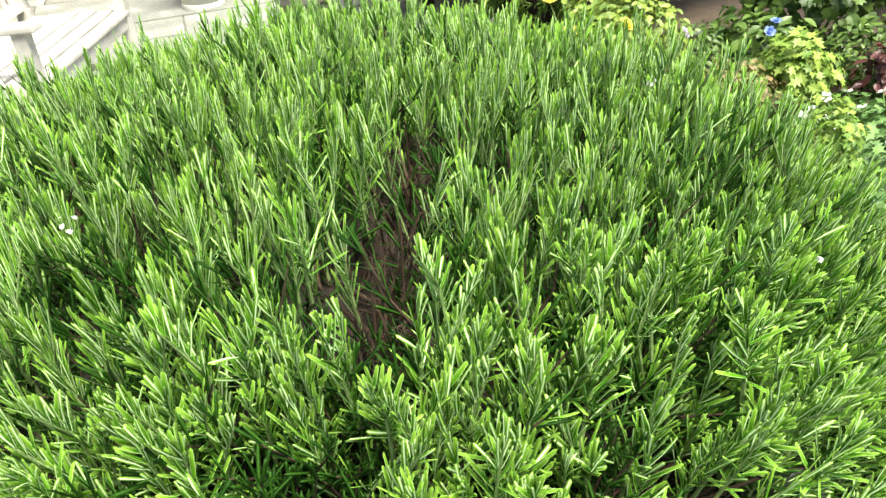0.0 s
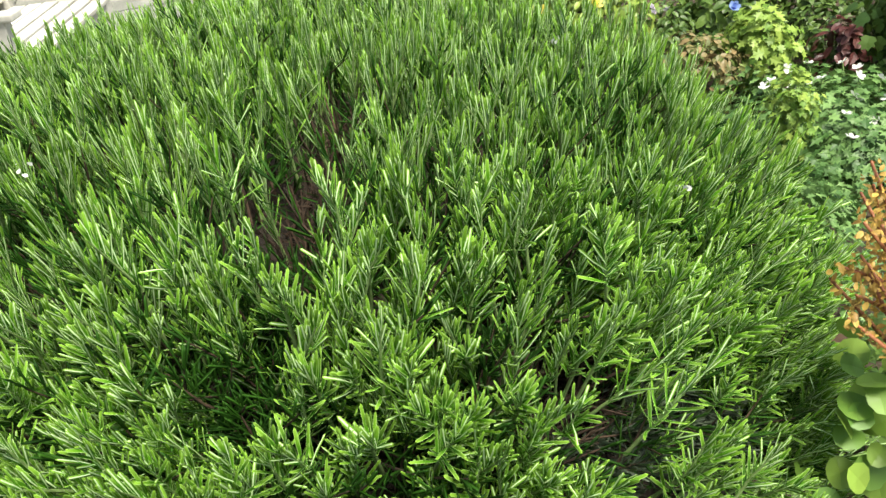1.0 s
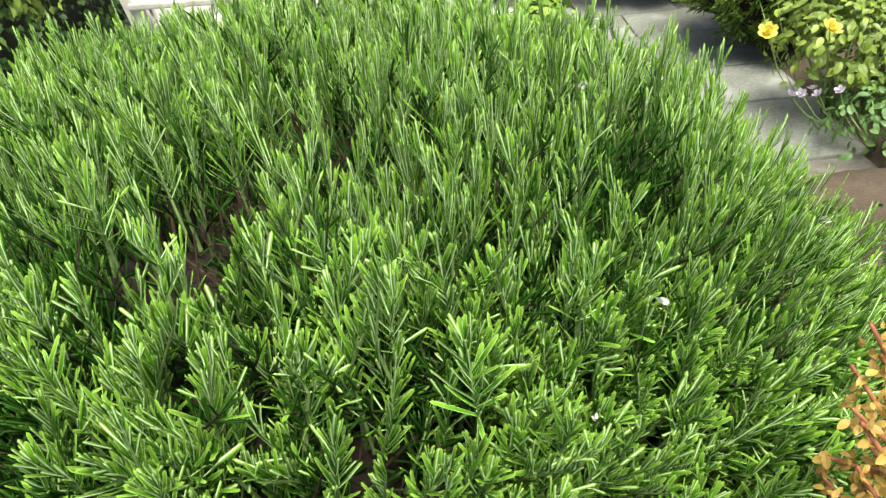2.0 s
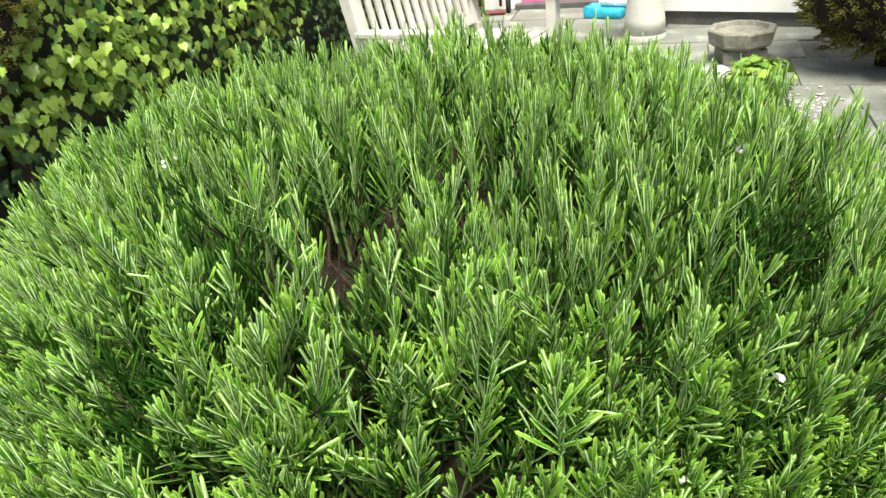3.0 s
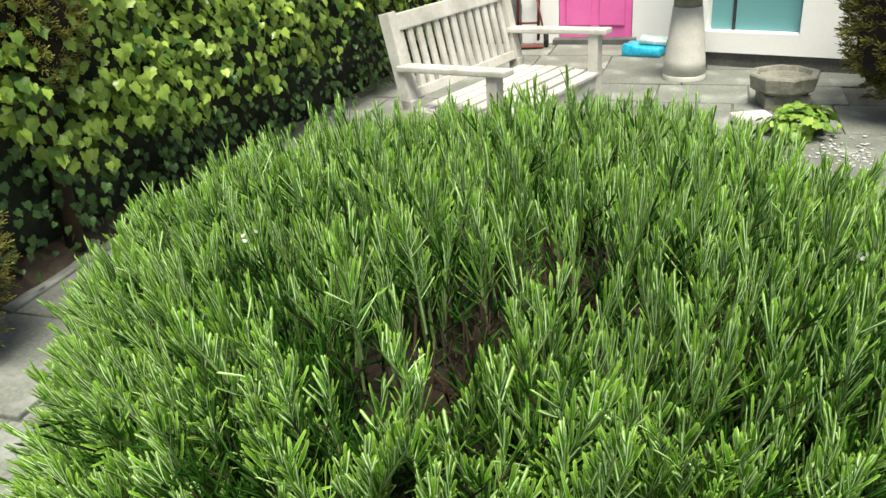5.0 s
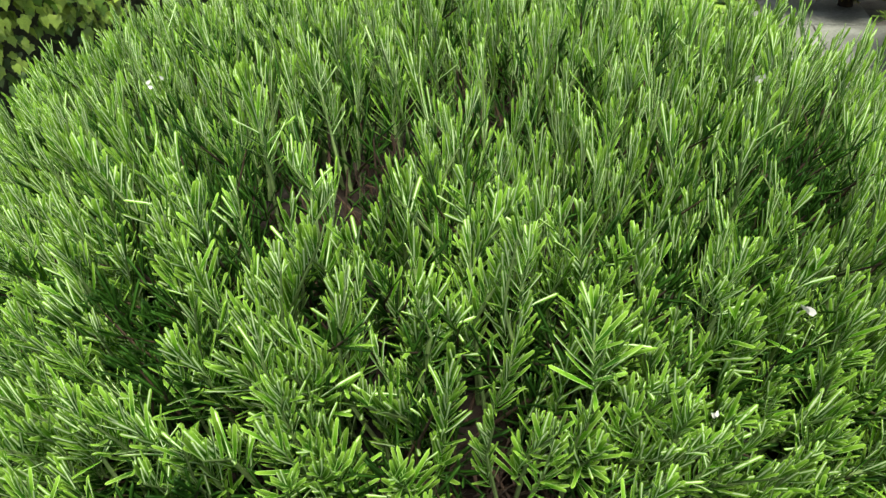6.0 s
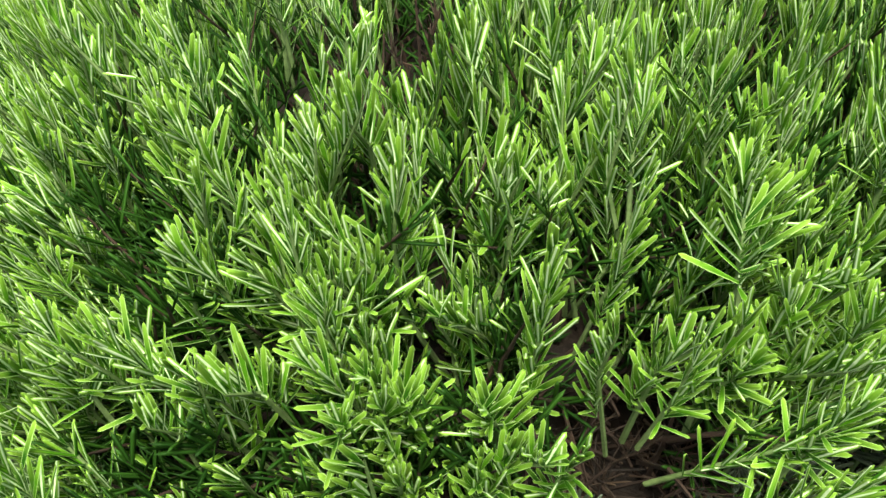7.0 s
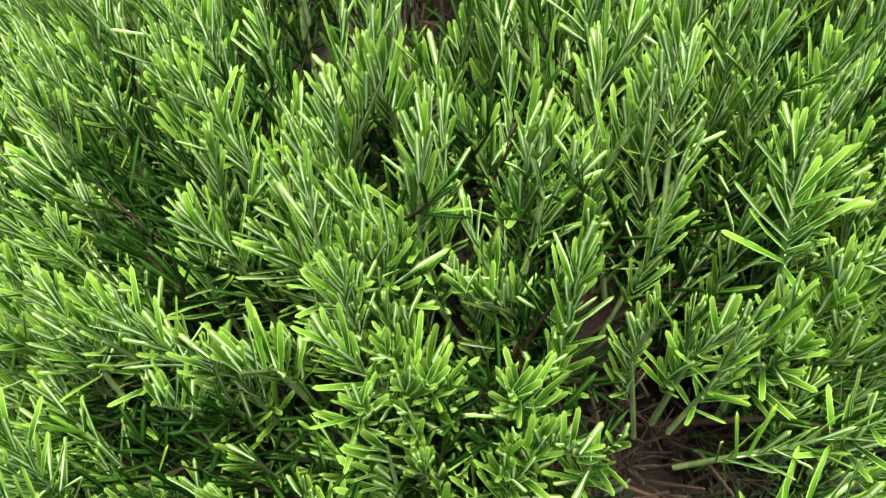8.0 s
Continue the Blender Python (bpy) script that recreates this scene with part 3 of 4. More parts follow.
    stuff("upper_foliage", joined([(fine if close else middle)[k].moved(turn, place - base, size) for k, turn, place, size, _, close in near[300:]]), mats, bush, "dense upright green rosemary shoots", smooth=False)
    stuff("side_foliage", joined(rest), mats, bush, "green rosemary shoots round the sides")
    stuff("inner_foliage", joined(inner), [M_OLD_SHADED, M_OLD_SHADED, M_TWIG], bush, "older shoots deep in the bush, darkened for the shade there")
    stuff("old_foliage", joined(old), [M_OLD_GREY, M_OLD_GREY, M_TWIG], bush, "older dark-green shoots at the bush's brow", smooth=False)
    stuff("dry_leaves", joined(dry), [M_DRY_SHADED, M_DRY_SHADED, M_TWIG], bush, "dry brown leaves low in the furrows, darkened for shade")
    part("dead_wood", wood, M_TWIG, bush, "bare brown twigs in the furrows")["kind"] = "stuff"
    # fallen white petals caught on the shoots
    for x, y, z, s in ((0.040, 0.716, 1.145, 0.0075), (0.03, 0.946, 1.212, 0.005), (0.22, 0.866, 1.10, 0.006), (-0.545, 1.21, 1.218, 0.010), (-0.502, 0.89, 1.22, 0.005), (-0.019, 0.643, 1.118, 0.004)):
        petal = tagged(new("fallen_petal", mesh_of("fallen_petal", joined([PETAL.moved(basis(rng.normal(size=3), 1.0), rng.normal(size=3) * 0.003, s) for _ in range(4)]), [M_WHITE])), "small white petal caught among the rosemary shoots", "petal", "petals on the bush")
        petal.location = (x, y, z)


rosemary()


# ---------------------------------------------------------------- ivy hedge and its fence
HEDGE = [(-2.92, 1.4), (-2.89, 2.8), (-2.80, 4.0), (-2.54, 5.7), (-2.34, 7.3)]


def hedge_at(k):
    """A point of the hedge's foot, k from 0 to 1, and its outward normal."""
    s = k * (len(HEDGE) - 1)
    i = min(int(s), len(HEDGE) - 2)
    a, b = np.array(HEDGE[i]), np.array(HEDGE[i + 1])
    d = (b - a) / np.linalg.norm(b - a)
    return a + (b - a) * (s - i), np.array([d[1], -d[0], 0.0])


def ivy_hedge():
    hedge = tagged(empty("ivy_hedge", -2.9, 4.2, 0), "thick ivy with glossy lobed leaves covering a garden fence", "hedge")
    base = np.array([-2.9, 4.2, 0])
    # solid dark backing: the shade between the leaves is put into its colour
    bm = bmesh.new()
    nx, nz = 70, 22
    grid = []
    for i in range(nx + 1):
        p, n = hedge_at(i / nx)
        col = []
        for j in range(nz + 1):
            z = 1.28 * j / nz
            out = -0.10 + 0.16 * min(1, z / 0.7) + 0.09 * noise.noise(Vector((p[1] * 2.2, z * 2.5, 0))) - 0.5 * max(0, z - 1.15)
            col.append(bm.verts.new((*(p + n[:2] * out - base[:2]), z)))
        grid.append(col)
    for i in range(nx):
        for j in range(nz):
            bm.faces.new((grid[i][j], grid[i + 1][j], grid[i + 1][j + 1], grid[i][j + 1]))
    body = bmesh.ops.extrude_face_region(bm, geom=bm.faces[:])
    for v in body["geom"]:
        if isinstance(v, bmesh.types.BMVert):
            v.co.x -= 0.3
    part("ivy_shade_backing", bm, M_DARKIVY, hedge, "solid dark backing that stands for the shade deep in the ivy", smooth=True)
    fresh, old, singles = [], [], []
    for _ in range(6800):
        k, z = rng.random(), 1.40 * rng.random() ** 0.8
        p, n = hedge_at(k)
        lump = 0.09 * noise.noise(Vector((p[1] * 2.2, z * 2.5, 0)))
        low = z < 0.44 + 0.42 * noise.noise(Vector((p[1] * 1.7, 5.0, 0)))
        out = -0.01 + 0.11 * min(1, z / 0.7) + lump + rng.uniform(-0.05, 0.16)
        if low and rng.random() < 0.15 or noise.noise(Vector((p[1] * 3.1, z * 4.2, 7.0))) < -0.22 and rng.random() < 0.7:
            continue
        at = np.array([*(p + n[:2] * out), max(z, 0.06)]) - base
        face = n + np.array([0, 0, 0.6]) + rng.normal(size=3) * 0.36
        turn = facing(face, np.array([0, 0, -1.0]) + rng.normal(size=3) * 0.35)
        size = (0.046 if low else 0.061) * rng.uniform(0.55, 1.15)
        # leaves near the ground go apart: smaller, and in the darker leaf colour
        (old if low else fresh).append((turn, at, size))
    single = mesh_of("ivy_leaf", IVY_LEAF, [M_IVY], smooth=False)
    fresh.sort(key=lambda s: abs(s[1][1] + 1.0) - 0.4 * s[1][0])
    for turn, at, size in fresh[:300]:
        ob = new("ivy_leaf", single)
        ob.parent = hedge
        ob.matrix_basis = Matrix([[*(size * turn[a]), at[a]] for a in range(3)] + [[0, 0, 0, 1]])
    stuff("ivy_foliage", joined([IVY_LEAF.moved(*s) for s in fresh[300:]]), [M_IVY], hedge, "bright yellow-green lobed ivy leaves", smooth=False)
    stuff("lower_ivy", joined([IVY_LEAF.moved(*s) for s in old]), [M_IVY_LOW], hedge, "small darker ivy leaves near the ground", smooth=False)


def board_fence(name, a, b, height, material, label, width=0.14):
    """Upright boards on two rails between posts."""
    fence = tagged(empty(name, a[0], a[1], 0, math.degrees(math.atan2(b[1] - a[1], b[0] - a[0]))), label, "fence")
    run = math.hypot(b[0] - a[0], b[1] - a[1])
    n = int(run / (width + 0.012))
    bm = box(width, 0.02, height, bevel=0.003)
    me = bpy.data.meshes.new("board")
    bm.to_mesh(me)
    bm.free()
    me.materials.append(material)
    for k in range(n):
        ob = new("board", me)
        ob.parent = fence
        ob.matrix_basis = pose((k + 0.5) * run / n, rng.uniform(-0.003, 0.003), height / 2 + 0.02, 0, rng.uniform(-0.4, 0.4), 0)
    for z in (0.3, height - 0.25):
        part("rail", box(run, 0.04, 0.09, (run / 2, 0.032, z)), material, fence)
    for k in range(int(run / 1.8) + 1):
        part("post", box(0.09, 0.09, height + 0.08, (min(k * 1.8 + 0.05, run), 0.1, (height + 0.08) / 2)), material, fence)


ivy_hedge()
board_fence("side_fence", (-3.32, 7.4), (-3.42, 0.8), 1.85, M_FENCE, "dark grey upright board fence behind the ivy")
board_fence("end_fence", (-3.3, 7.62), (-1.72, 7.62), 1.8, M_FENCE2, "grey weathered board fence beside the house")
paving()


# ---------------------------------------------------------------- golden yews
def yew(name, x, y, radius, height, label, material, count, needle_size=0.022, lift=0.0):
    """lift: how far its trunk is bare."""
    tree = tagged(empty(name, x, y, 0), label, "shrub")
    part("trunk", tube([(0, 0, 0), (0.02, 0.01, lift + height * 0.4), (0, 0, lift + height * 0.85)], [0.045, 0.035, 0.012], 8), M_TWIG, tree, smooth=True)
    for k in range(10):
        a, z = 2.4 * k, lift + height * (0.15 + 0.07 * k)
        part("limb", tube([(0, 0, z), (0.45 * radius * math.cos(a), 0.45 * radius * math.sin(a), z + 0.12), (0.7 * radius * math.cos(a), 0.7 * radius * math.sin(a), z + 0.15)], [0.018, 0.011, 0.005], 5), M_TWIG, tree, smooth=True)
    # added solid filler behind the tufts; its dark colour stands for inner shade
    bm = bmesh.new()
    bmesh.ops.create_icosphere(bm, subdivisions=4, radius=1.0)
    for v in bm.verts:
        k = 0.84 + 0.2 * noise.noise(v.co * 3 + Vector((x, y, 0)))
        k /= (math.hypot(v.co.x, v.co.y) ** 3 + abs(v.co.z) ** 3) ** (1 / 3)
        v.co = (v.co.x * radius * k, v.co.y * radius * k, lift + height / 2 + 0.03 + v.co.z * height * 0.5 * k)
    part("shaded_inside", bm, M_SHADED_CORE, tree, smooth=True)
    tufts = []
    for _ in range(5):
        out = []
        for k in range(9):
            h = k / 9
            a = k * 2.4
            o = radians(55 - 35 * h)
            zz = np.array([math.cos(a) * math.sin(o), math.sin(a) * math.sin(o), math.cos(o)])
            yy = np.array([math.cos(a) * math.cos(o), math.sin(a) * math.cos(o), -math.sin(o)])
            out.append(needle(needle_size * rng.uniform(0.8, 1.2), 0.2 * needle_size, -0.1, False).moved(np.stack([np.cross(yy, zz), yy, zz], 1), (0, 0, h * 0.055)))
        tufts.append(joined(out))
    shapes = []
    for _ in range(count):
        d = rng.normal(size=3)
        d /= np.linalg.norm(d)
        d /= (math.hypot(d[0], d[1]) ** 3 + abs(d[2]) ** 3) ** (1 / 3)
        k = 0.88 + 0.2 * noise.noise(Vector(d * 3) + Vector((x, y, 0))) + rng.uniform(-0.08, 0.05)
        p = np.array([d[0] * radius * k, d[1] * radius * k, lift + height / 2 + 0.05 + d[2] * height * 0.5 * k])
        if p[2] < 0.08:
            continue
        way = d * np.array([1, 1, 0.5]) + np.array([0, 0, 0.45]) + rng.normal(size=3) * 0.3
        shapes.append(tufts[int(rng.integers(5))].moved(basis(way, rng.uniform(0, 6)), p, rng.uniform(0.8, 1.3)))
    stuff("foliage", joined(shapes), [material, material], tree)


yew("golden_yew", -2.66, 2.10, 0.29, 0.95, "low golden yew with yellow-tipped brownish needles", M_YEW, 1000, 0.024)
yew("golden_yew", -2.83, 3.02, 0.25, 0.95, "golden yew with brownish needles growing out of the ivy", M_YEW, 1500, 0.026, 0.68)
yew("dark_yew", 1.15, 5.55, 0.54, 1.5, "clipped dark yew with gold-tipped needles by the patio", M_YEW_DARK, 2400, 0.038)
yew("green_yew", 1.56, 4.35, 0.45, 0.9, "low rounded green yew at the border's edge", M_YEW_GREEN, 1400, 0.045)


# ---------------------------------------------------------------- garden bench
def bench():
    b = tagged(empty("garden_bench", -1.105, 4.464, 0, -19.0), "weathered whitish wooden slatted garden bench with flat arms", "bench")
    w = 0.55
    for s in (-1, 1):
        y = s * (w - 0.04)
        part("front_leg", box(0.06, 0.06, 0.625, (0.25, y, 0.3125)), M_BENCH, b)
        bm = box(0.07, 0.06, 0.46, (-0.26, y, 0.23))
        box(0.065, 0.06, 0.48, (-0.312, y, 0.645), (0, -13, 0), bm=bm)
        part("rear_leg", bm, M_BENCH, b)
        part("armrest", box(0.63, 0.09, 0.03, (0.016, y, 0.630), (0, -2.2, 0), bevel=0.008), M_BENCH, b)
        part("side_rail", box(0.49, 0.035, 0.08, (-0.005, y, 0.37)), M_BENCH, b)
        part("stretcher", box(0.49, 0.03, 0.045, (-0.005, y, 0.13)), M_BENCH, b)
        part("bracket", box(0.09, 0.03, 0.03, (0.215, s * (w - 0.09), 0.325), (0, 0, 45 * s)), M_BENCH, b)
    part("front_rail", box(0.035, 1.00, 0.075, (0.25, 0, 0.365)), M_BENCH, b)
    part("rear_rail", box(0.035, 1.00, 0.075, (-0.25, 0, 0.365)), M_BENCH, b)
    for k in range(6):
        part("seat_slat", box(0.071, 1.04, 0.022, (0.247 - 0.089 * k, 0, 0.416 - 0.004 * abs(k - 2.5)), bevel=0.005), M_BENCH, b)
    part("top_rail", box(0.04, 1.00, 0.085, (-0.354, 0, 0.825), (0, -13, 0), bevel=0.008), M_BENCH, b)
    part("lower_back_rail", box(0.035, 1.00, 0.05, (-0.272, 0, 0.475), (0, -13, 0)), M_BENCH, b)
    for k in range(13):
        part("back_slat", box(0.018, 0.039, 0.32, (-0.312, -0.450 + k * 0.075, 0.645), (0, -13, 0), bevel=0.003), M_BENCH, b)


bench()


# ---------------------------------------------------------------- patio things
def pedestal():
    p = tagged(empty("birdbath", -0.262, 6.39, 0), "pale concrete birdbath on a tapering round pedestal", "birdbath")
    part("foot", lathe([(0.150, 0), (0.152, 0.012), (0.151, 0.035), (0.149, 0.05)]), M_PEDESTAL, p, smooth=True)
    part("column", lathe([(0.150, 0.045), (0.142, 0.15), (0.124, 0.30), (0.110, 0.42), (0.102, 0.515)]), M_PEDESTAL, p, smooth=True)
    part("neck", lathe([(0.096, 0.51), (0.096, 0.57), (0.10, 0.585)]), M_STONE, p, "darker stone neck", smooth=True)
    part("bowl", lathe([(0.09, 0.58), (0.17, 0.592), (0.205, 0.615), (0.215, 0.67), (0.20, 0.675), (0.18, 0.64), (0.04, 0.625)]), M_PEDESTAL, p, smooth=True)


def octagon_bowl():
    b = tagged(empty("stone_planter", 0.36, 5.73, 0, 12), "low octagonal weathered stone bowl on a plain block", "planter")
    part("block", box(0.27, 0.25, 0.09, (0.0, 0, 0.045), bevel=0.012), M_STONE, b)
    bm = lathe([(0.15, 0.09), (0.20, 0.12), (0.214, 0.20), (0.206, 0.212), (0.170, 0.212), (0.16, 0.186), (0.05, 0.18)], sides=8)
    bmesh.ops.subdivide_edges(bm, edges=bm.edges[:], cuts=3, use_grid_fill=True)
    for v in bm.verts:
        v.co += v.co.normalized() * 0.006 * noise.noise(v.co * 22)
    part("bowl", bm, M_STONE, b)


def blue_bag():
    b = tagged(empty("plastic_bag", -0.60, 7.17, 0, -12), "bright blue plastic sack lying against the house", "bag")
    bm = box(0.33, 0.22, 0.09, (0, 0, 0.045), bevel=0.025)
    bmesh.ops.subdivide_edges(bm, edges=bm.edges[:], cuts=2, use_grid_fill=True)
    for v in bm.verts:
        v.co.z *= 1 + 0.25 * noise.noise(v.co * 7)
        v.co += Vector((1, 1, 0)) * 0.02 * noise.noise(v.co * 11)
    part("sack", bm, M_BAG, b, smooth=True)
    bm = box(0.22, 0.14, 0.04, (0.06, 0.03, 0.115), (6, 4, 8), bevel=0.015)
    part("folded_top", bm, M_BAGTOP, b, "pale teal folded top", smooth=True)


def hand_cart():
    c = tagged(empty("hand_truck", -1.60, 7.44, 0, 10), "worn red metal sack truck leaning by the door", "hand truck")
    for x in (-0.12, 0.06):
        part("upright", tube([(x, 0.06, 0.05), (x + 0.01, 0.12, 0.5), (x + 0.02, 0.2, 1.05)], [0.013, 0.013, 0.013], 8), M_REDPAINT, c, smooth=True)
    for z in (0.2, 0.45, 0.75):
        part("crossbar", tube([(-0.12, 0.06 + 0.12 * z, z), (0.07, 0.06 + 0.12 * z, z)], [0.01, 0.01], 6), M_REDPAINT, c, smooth=True)
    part("brace", tube([(0.12, -0.01, 0.09), (0.03, 0.14, 0.5)], [0.009, 0.009], 6), M_REDPAINT, c, smooth=True)
    part("toe_plate", box(0.26, 0.12, 0.008, (-0.03, -0.03, 0.02), bevel=0.002), M_REDPAINT, c)
    for x in (-0.19, 0.13):
        wheel = part("wheel", lathe([(0.03, -0.02), (0.06, -0.016), (0.06, 0.016), (0.03, 0.02)], 24), M_REDPAINT, c)
        wheel.matrix_basis = pose(x, 0.02, 0.085, 0, 90, 0)
        part("tyre", lathe([(0.058, -0.022), (0.08, -0.018), (0.086, 0), (0.08, 0.018), (0.058, 0.022)], 24), M_RUBBER, wheel, "black rubber tyre", smooth=True)


pedestal()
octagon_bowl()
blue_bag()
hand_cart()
tagged(part("flat_stone", box(0.22, 0.15, 0.05, (0.17, 5.35, 0.025), (0, 0, 20), bevel=0.015), M_PEBBLE), "flat pale stone lying on the patio", "stone")


# ---------------------------------------------------------------- house
def house():
    h = tagged(empty("house", -0.33, 7.66, 0), "white rendered house with a pink door and a turquoise window", "house")
    X = 0.3
    # rear wall, left and right of the door
    part("wall", box(0.34, 0.25, 2.6, (-1.53 + X, 0.10, 1.3), bevel=0), M_RENDER, h)
    part("wall", box(0.72, 0.25, 2.6, (-0.36 + X, 0.10, 1.3), bevel=0), M_RENDER, h)
    part("wall", box(0.64, 0.25, 0.55, (-1.04 + X, 0.10, 2.325), bevel=0), M_RENDER, h)
    door = part("door", box(0.63, 0.05, 2.02, (-1.04 + X, 0.02, 1.04)), M_PINK, h, "bright pink panelled door")
    for row in range(4):
        for col in (-1, 1):
            part("door_panel", box(0.22, 0.02, 0.30, (-1.04 + X + col * 0.145, -0.012, 0.30 + row * 0.45), bevel=0.008), M_PINK, door)
    part("door_sill", box(0.72, 0.12, 0.05, (-1.04 + X, -0.06, 0.025)), M_PLINTH, h)
    # the bay in front, turned a little
    turn = -14.0
    def bay(name, sx, sy, sz, u, v, z, material, parent=h, label="", bevel=0.004):
        """u runs along the bay's front from its near corner, v into the house."""
        c, s = math.cos(radians(turn)), math.sin(radians(turn))
        return part(name, box(sx, sy, sz, (-0.16 + X + c * u - s * v, 6.81 - 7.66 + s * u + c * v, z), (0, 0, turn), bevel), material, parent, label)
    bay("plinth", 2.6, 0.70, 0.11, 1.3, 0.36, 0.055, M_PLINTH, label="dark painted plinth", bevel=0)
    bay("wall", 2.6, 0.74, 0.13, 1.3, 0.35, 0.175, M_RENDER, bevel=0)
    bay("wall", 0.06, 0.74, 1.24, 0.03, 0.35, 0.86, M_RENDER, bevel=0)
    bay("wall", 1.88, 0.74, 1.24, 1.66, 0.35, 0.86, M_RENDER, bevel=0)
    bay("wall", 2.6, 0.74, 1.1, 1.3, 0.35, 2.03, M_RENDER, bevel=0)
    window = bay("window", 0.66, 0.05, 1.24, 0.39, 0.10, 0.86, M_RENDER, label="white window with turquoise panels")
    bay("pane", 0.155, 0.02, 1.16, 0.155, 0.068, 0.845, M_TURQ, window, "turquoise panel")
    bay("pane", 0.45, 0.02, 1.16, 0.480, 0.068, 0.845, M_TURQ, window, "turquoise panel")
    bay("glazing_bar", 0.018, 0.03, 1.16, 0.243, 0.062, 0.845, M_DARKBAR, window, "dark glazing bar")
    bay("window_sill", 0.70, 0.10, 0.03, 0.39, 0.03, 0.25, M_RENDER, window)
    part("roof", box(6.0, 4.0, 0.18, (1.0 + X, 1.98, 2.69), bevel=0.02), M_PLINTH, h)
    bay("roof", 2.66, 0.78, 0.05, 1.3, 0.35, 2.61, M_PLINTH)
    part("wall", box(4.2, 0.25, 2.6, (4.4, 0.0, 1.3), bevel=0), M_RENDER, h)


house()


# ---------------------------------------------------------------- border plants
def plant(name, x, y, z, label, category, material, leaf, count, radii, size, stems=6, upright=0.4, shell=0.3, stem_mat=None):
    t = tagged(empty(name, x, y, 0), label, category)
    for k in range(stems):
        a = 2 * math.pi * k / stems + rng.uniform(-0.4, 0.4)
        r = rng.uniform(0.3, 0.7)
        part("stem", tube([(0.02 * math.cos(a), 0.02 * math.sin(a), 0.02), (0.4 * r * radii[0] * math.cos(a), 0.4 * r * radii[1] * math.sin(a), z * 0.6), (r * radii[0] * math.cos(a), r * radii[1] * math.sin(a), z + 0.4 * radii[2])], [0.008 + 0.006 * z, 0.005 + 0.004 * z, 0.002], 5), stem_mat or M_STEM, t, smooth=True)
    stuff("foliage", leaf_ball((0, 0, z), radii, count, leaf, size, upright, shell), [material], t, smooth=False)
    return t


def flowers(parent, places, shape_mesh, name):
    for x, y, z in places:
        f = new(name, shape_mesh)
        f.parent = parent
        f.matrix_basis = pose(x - parent.location.x, y - parent.location.y, z, rng.uniform(-25, 25) + 20, rng.uniform(-25, 25), rng.uniform(0, 360))
        stem_top = (x - parent.location.x, y - parent.location.y, z)
        part("flower_stalk", tube([(0.4 * stem_top[0], 0.4 * stem_top[1], 0.05), (0.8 * stem_top[0], 0.8 * stem_top[1], 0.6 * z), stem_top], [0.003, 0.0025, 0.002], 4), M_STEM, parent)


rose_mesh = mesh_of("rose_bloom", flower_head(6, 0.044, 4, 0.25), [M_YELLOW], False)
white_mesh = mesh_of("white_bloom", flower_head(5, 0.024, 1, 0.15), [M_WHITE], False)
mauve_mesh = mesh_of("mauve_bloom", flower_head(5, 0.024, 2, 0.3), [M_MAUVE], False)
magenta_mesh = mesh_of("magenta_bloom", flower_head(7, 0.05, 4, 0.2), [M_MAGENTA], False)
blue_mesh = mesh_of("blue_bloom", flower_head(6, 0.03, 2, 0.3), [M_BLUE], False)

rose = plant("rose_bush", 1.42, 3.42, 0.34, "rose bush with yellow-green leaves and full yellow blooms", "rose bush", M_ROSELEAF, OVAL_LEAF, 900, (0.30, 0.38, 0.26), 0.042, 7, 0.6, 0.3)
flowers(rose, [(1.211, 3.059, 0.50), (1.204, 3.572, 0.52), (1.094, 3.315, 0.425), (1.213, 3.756, 0.425)], rose_mesh, "rose_bloom")
lilac = plant("mauve_flower_clump", 1.45, 3.05, 0.13, "low clump of pale mauve flowers at the border's edge", "flowers", M_COVER, OVAL_LEAF, 260, (0.28, 0.3, 0.16), 0.04, 5)
flowers(lilac, [(1.215, 3.227, 0.2), (1.25, 3.16, 0.22), (1.20, 3.3, 0.17), (1.30, 3.10, 0.25), (1.632, 3.294, 0.35), (1.60, 3.22, 0.35), (1.70, 3.28, 0.33), (1.27, 3.26, 0.2), (1.36, 3.2, 0.24)], mauve_mesh, "mauve_bloom")
plant("russet_clump", 1.62, 2.86, 0.2, "russet and green leaved clump in the border", "plant", M_RUSSET, OVAL_LEAF, 700, (0.25, 0.24, 0.18), 0.034, 6, 0.5, 0.15)
plant("lime_fern", 1.84, 2.80, 0.26, "pale lime-green feathery plant in the border", "plant", M_LIME, CUT_LEAF, 620, (0.17, 0.2, 0.22), 0.05, 6)
plant("lime_fern", 1.52, 2.22, 0.24, "pale lime-green feathery plant in the border", "plant", M_LIME, CUT_LEAF, 520, (0.10, 0.12, 0.24), 0.034, 5)
cover = plant("white_cranesbill", 1.90, 2.22, 0.12, "spreading green ground cover with small white flowers", "flowers", M_COVER, CUT_LEAF, 5600, (0.78, 0.78, 0.18), 0.044, 8)
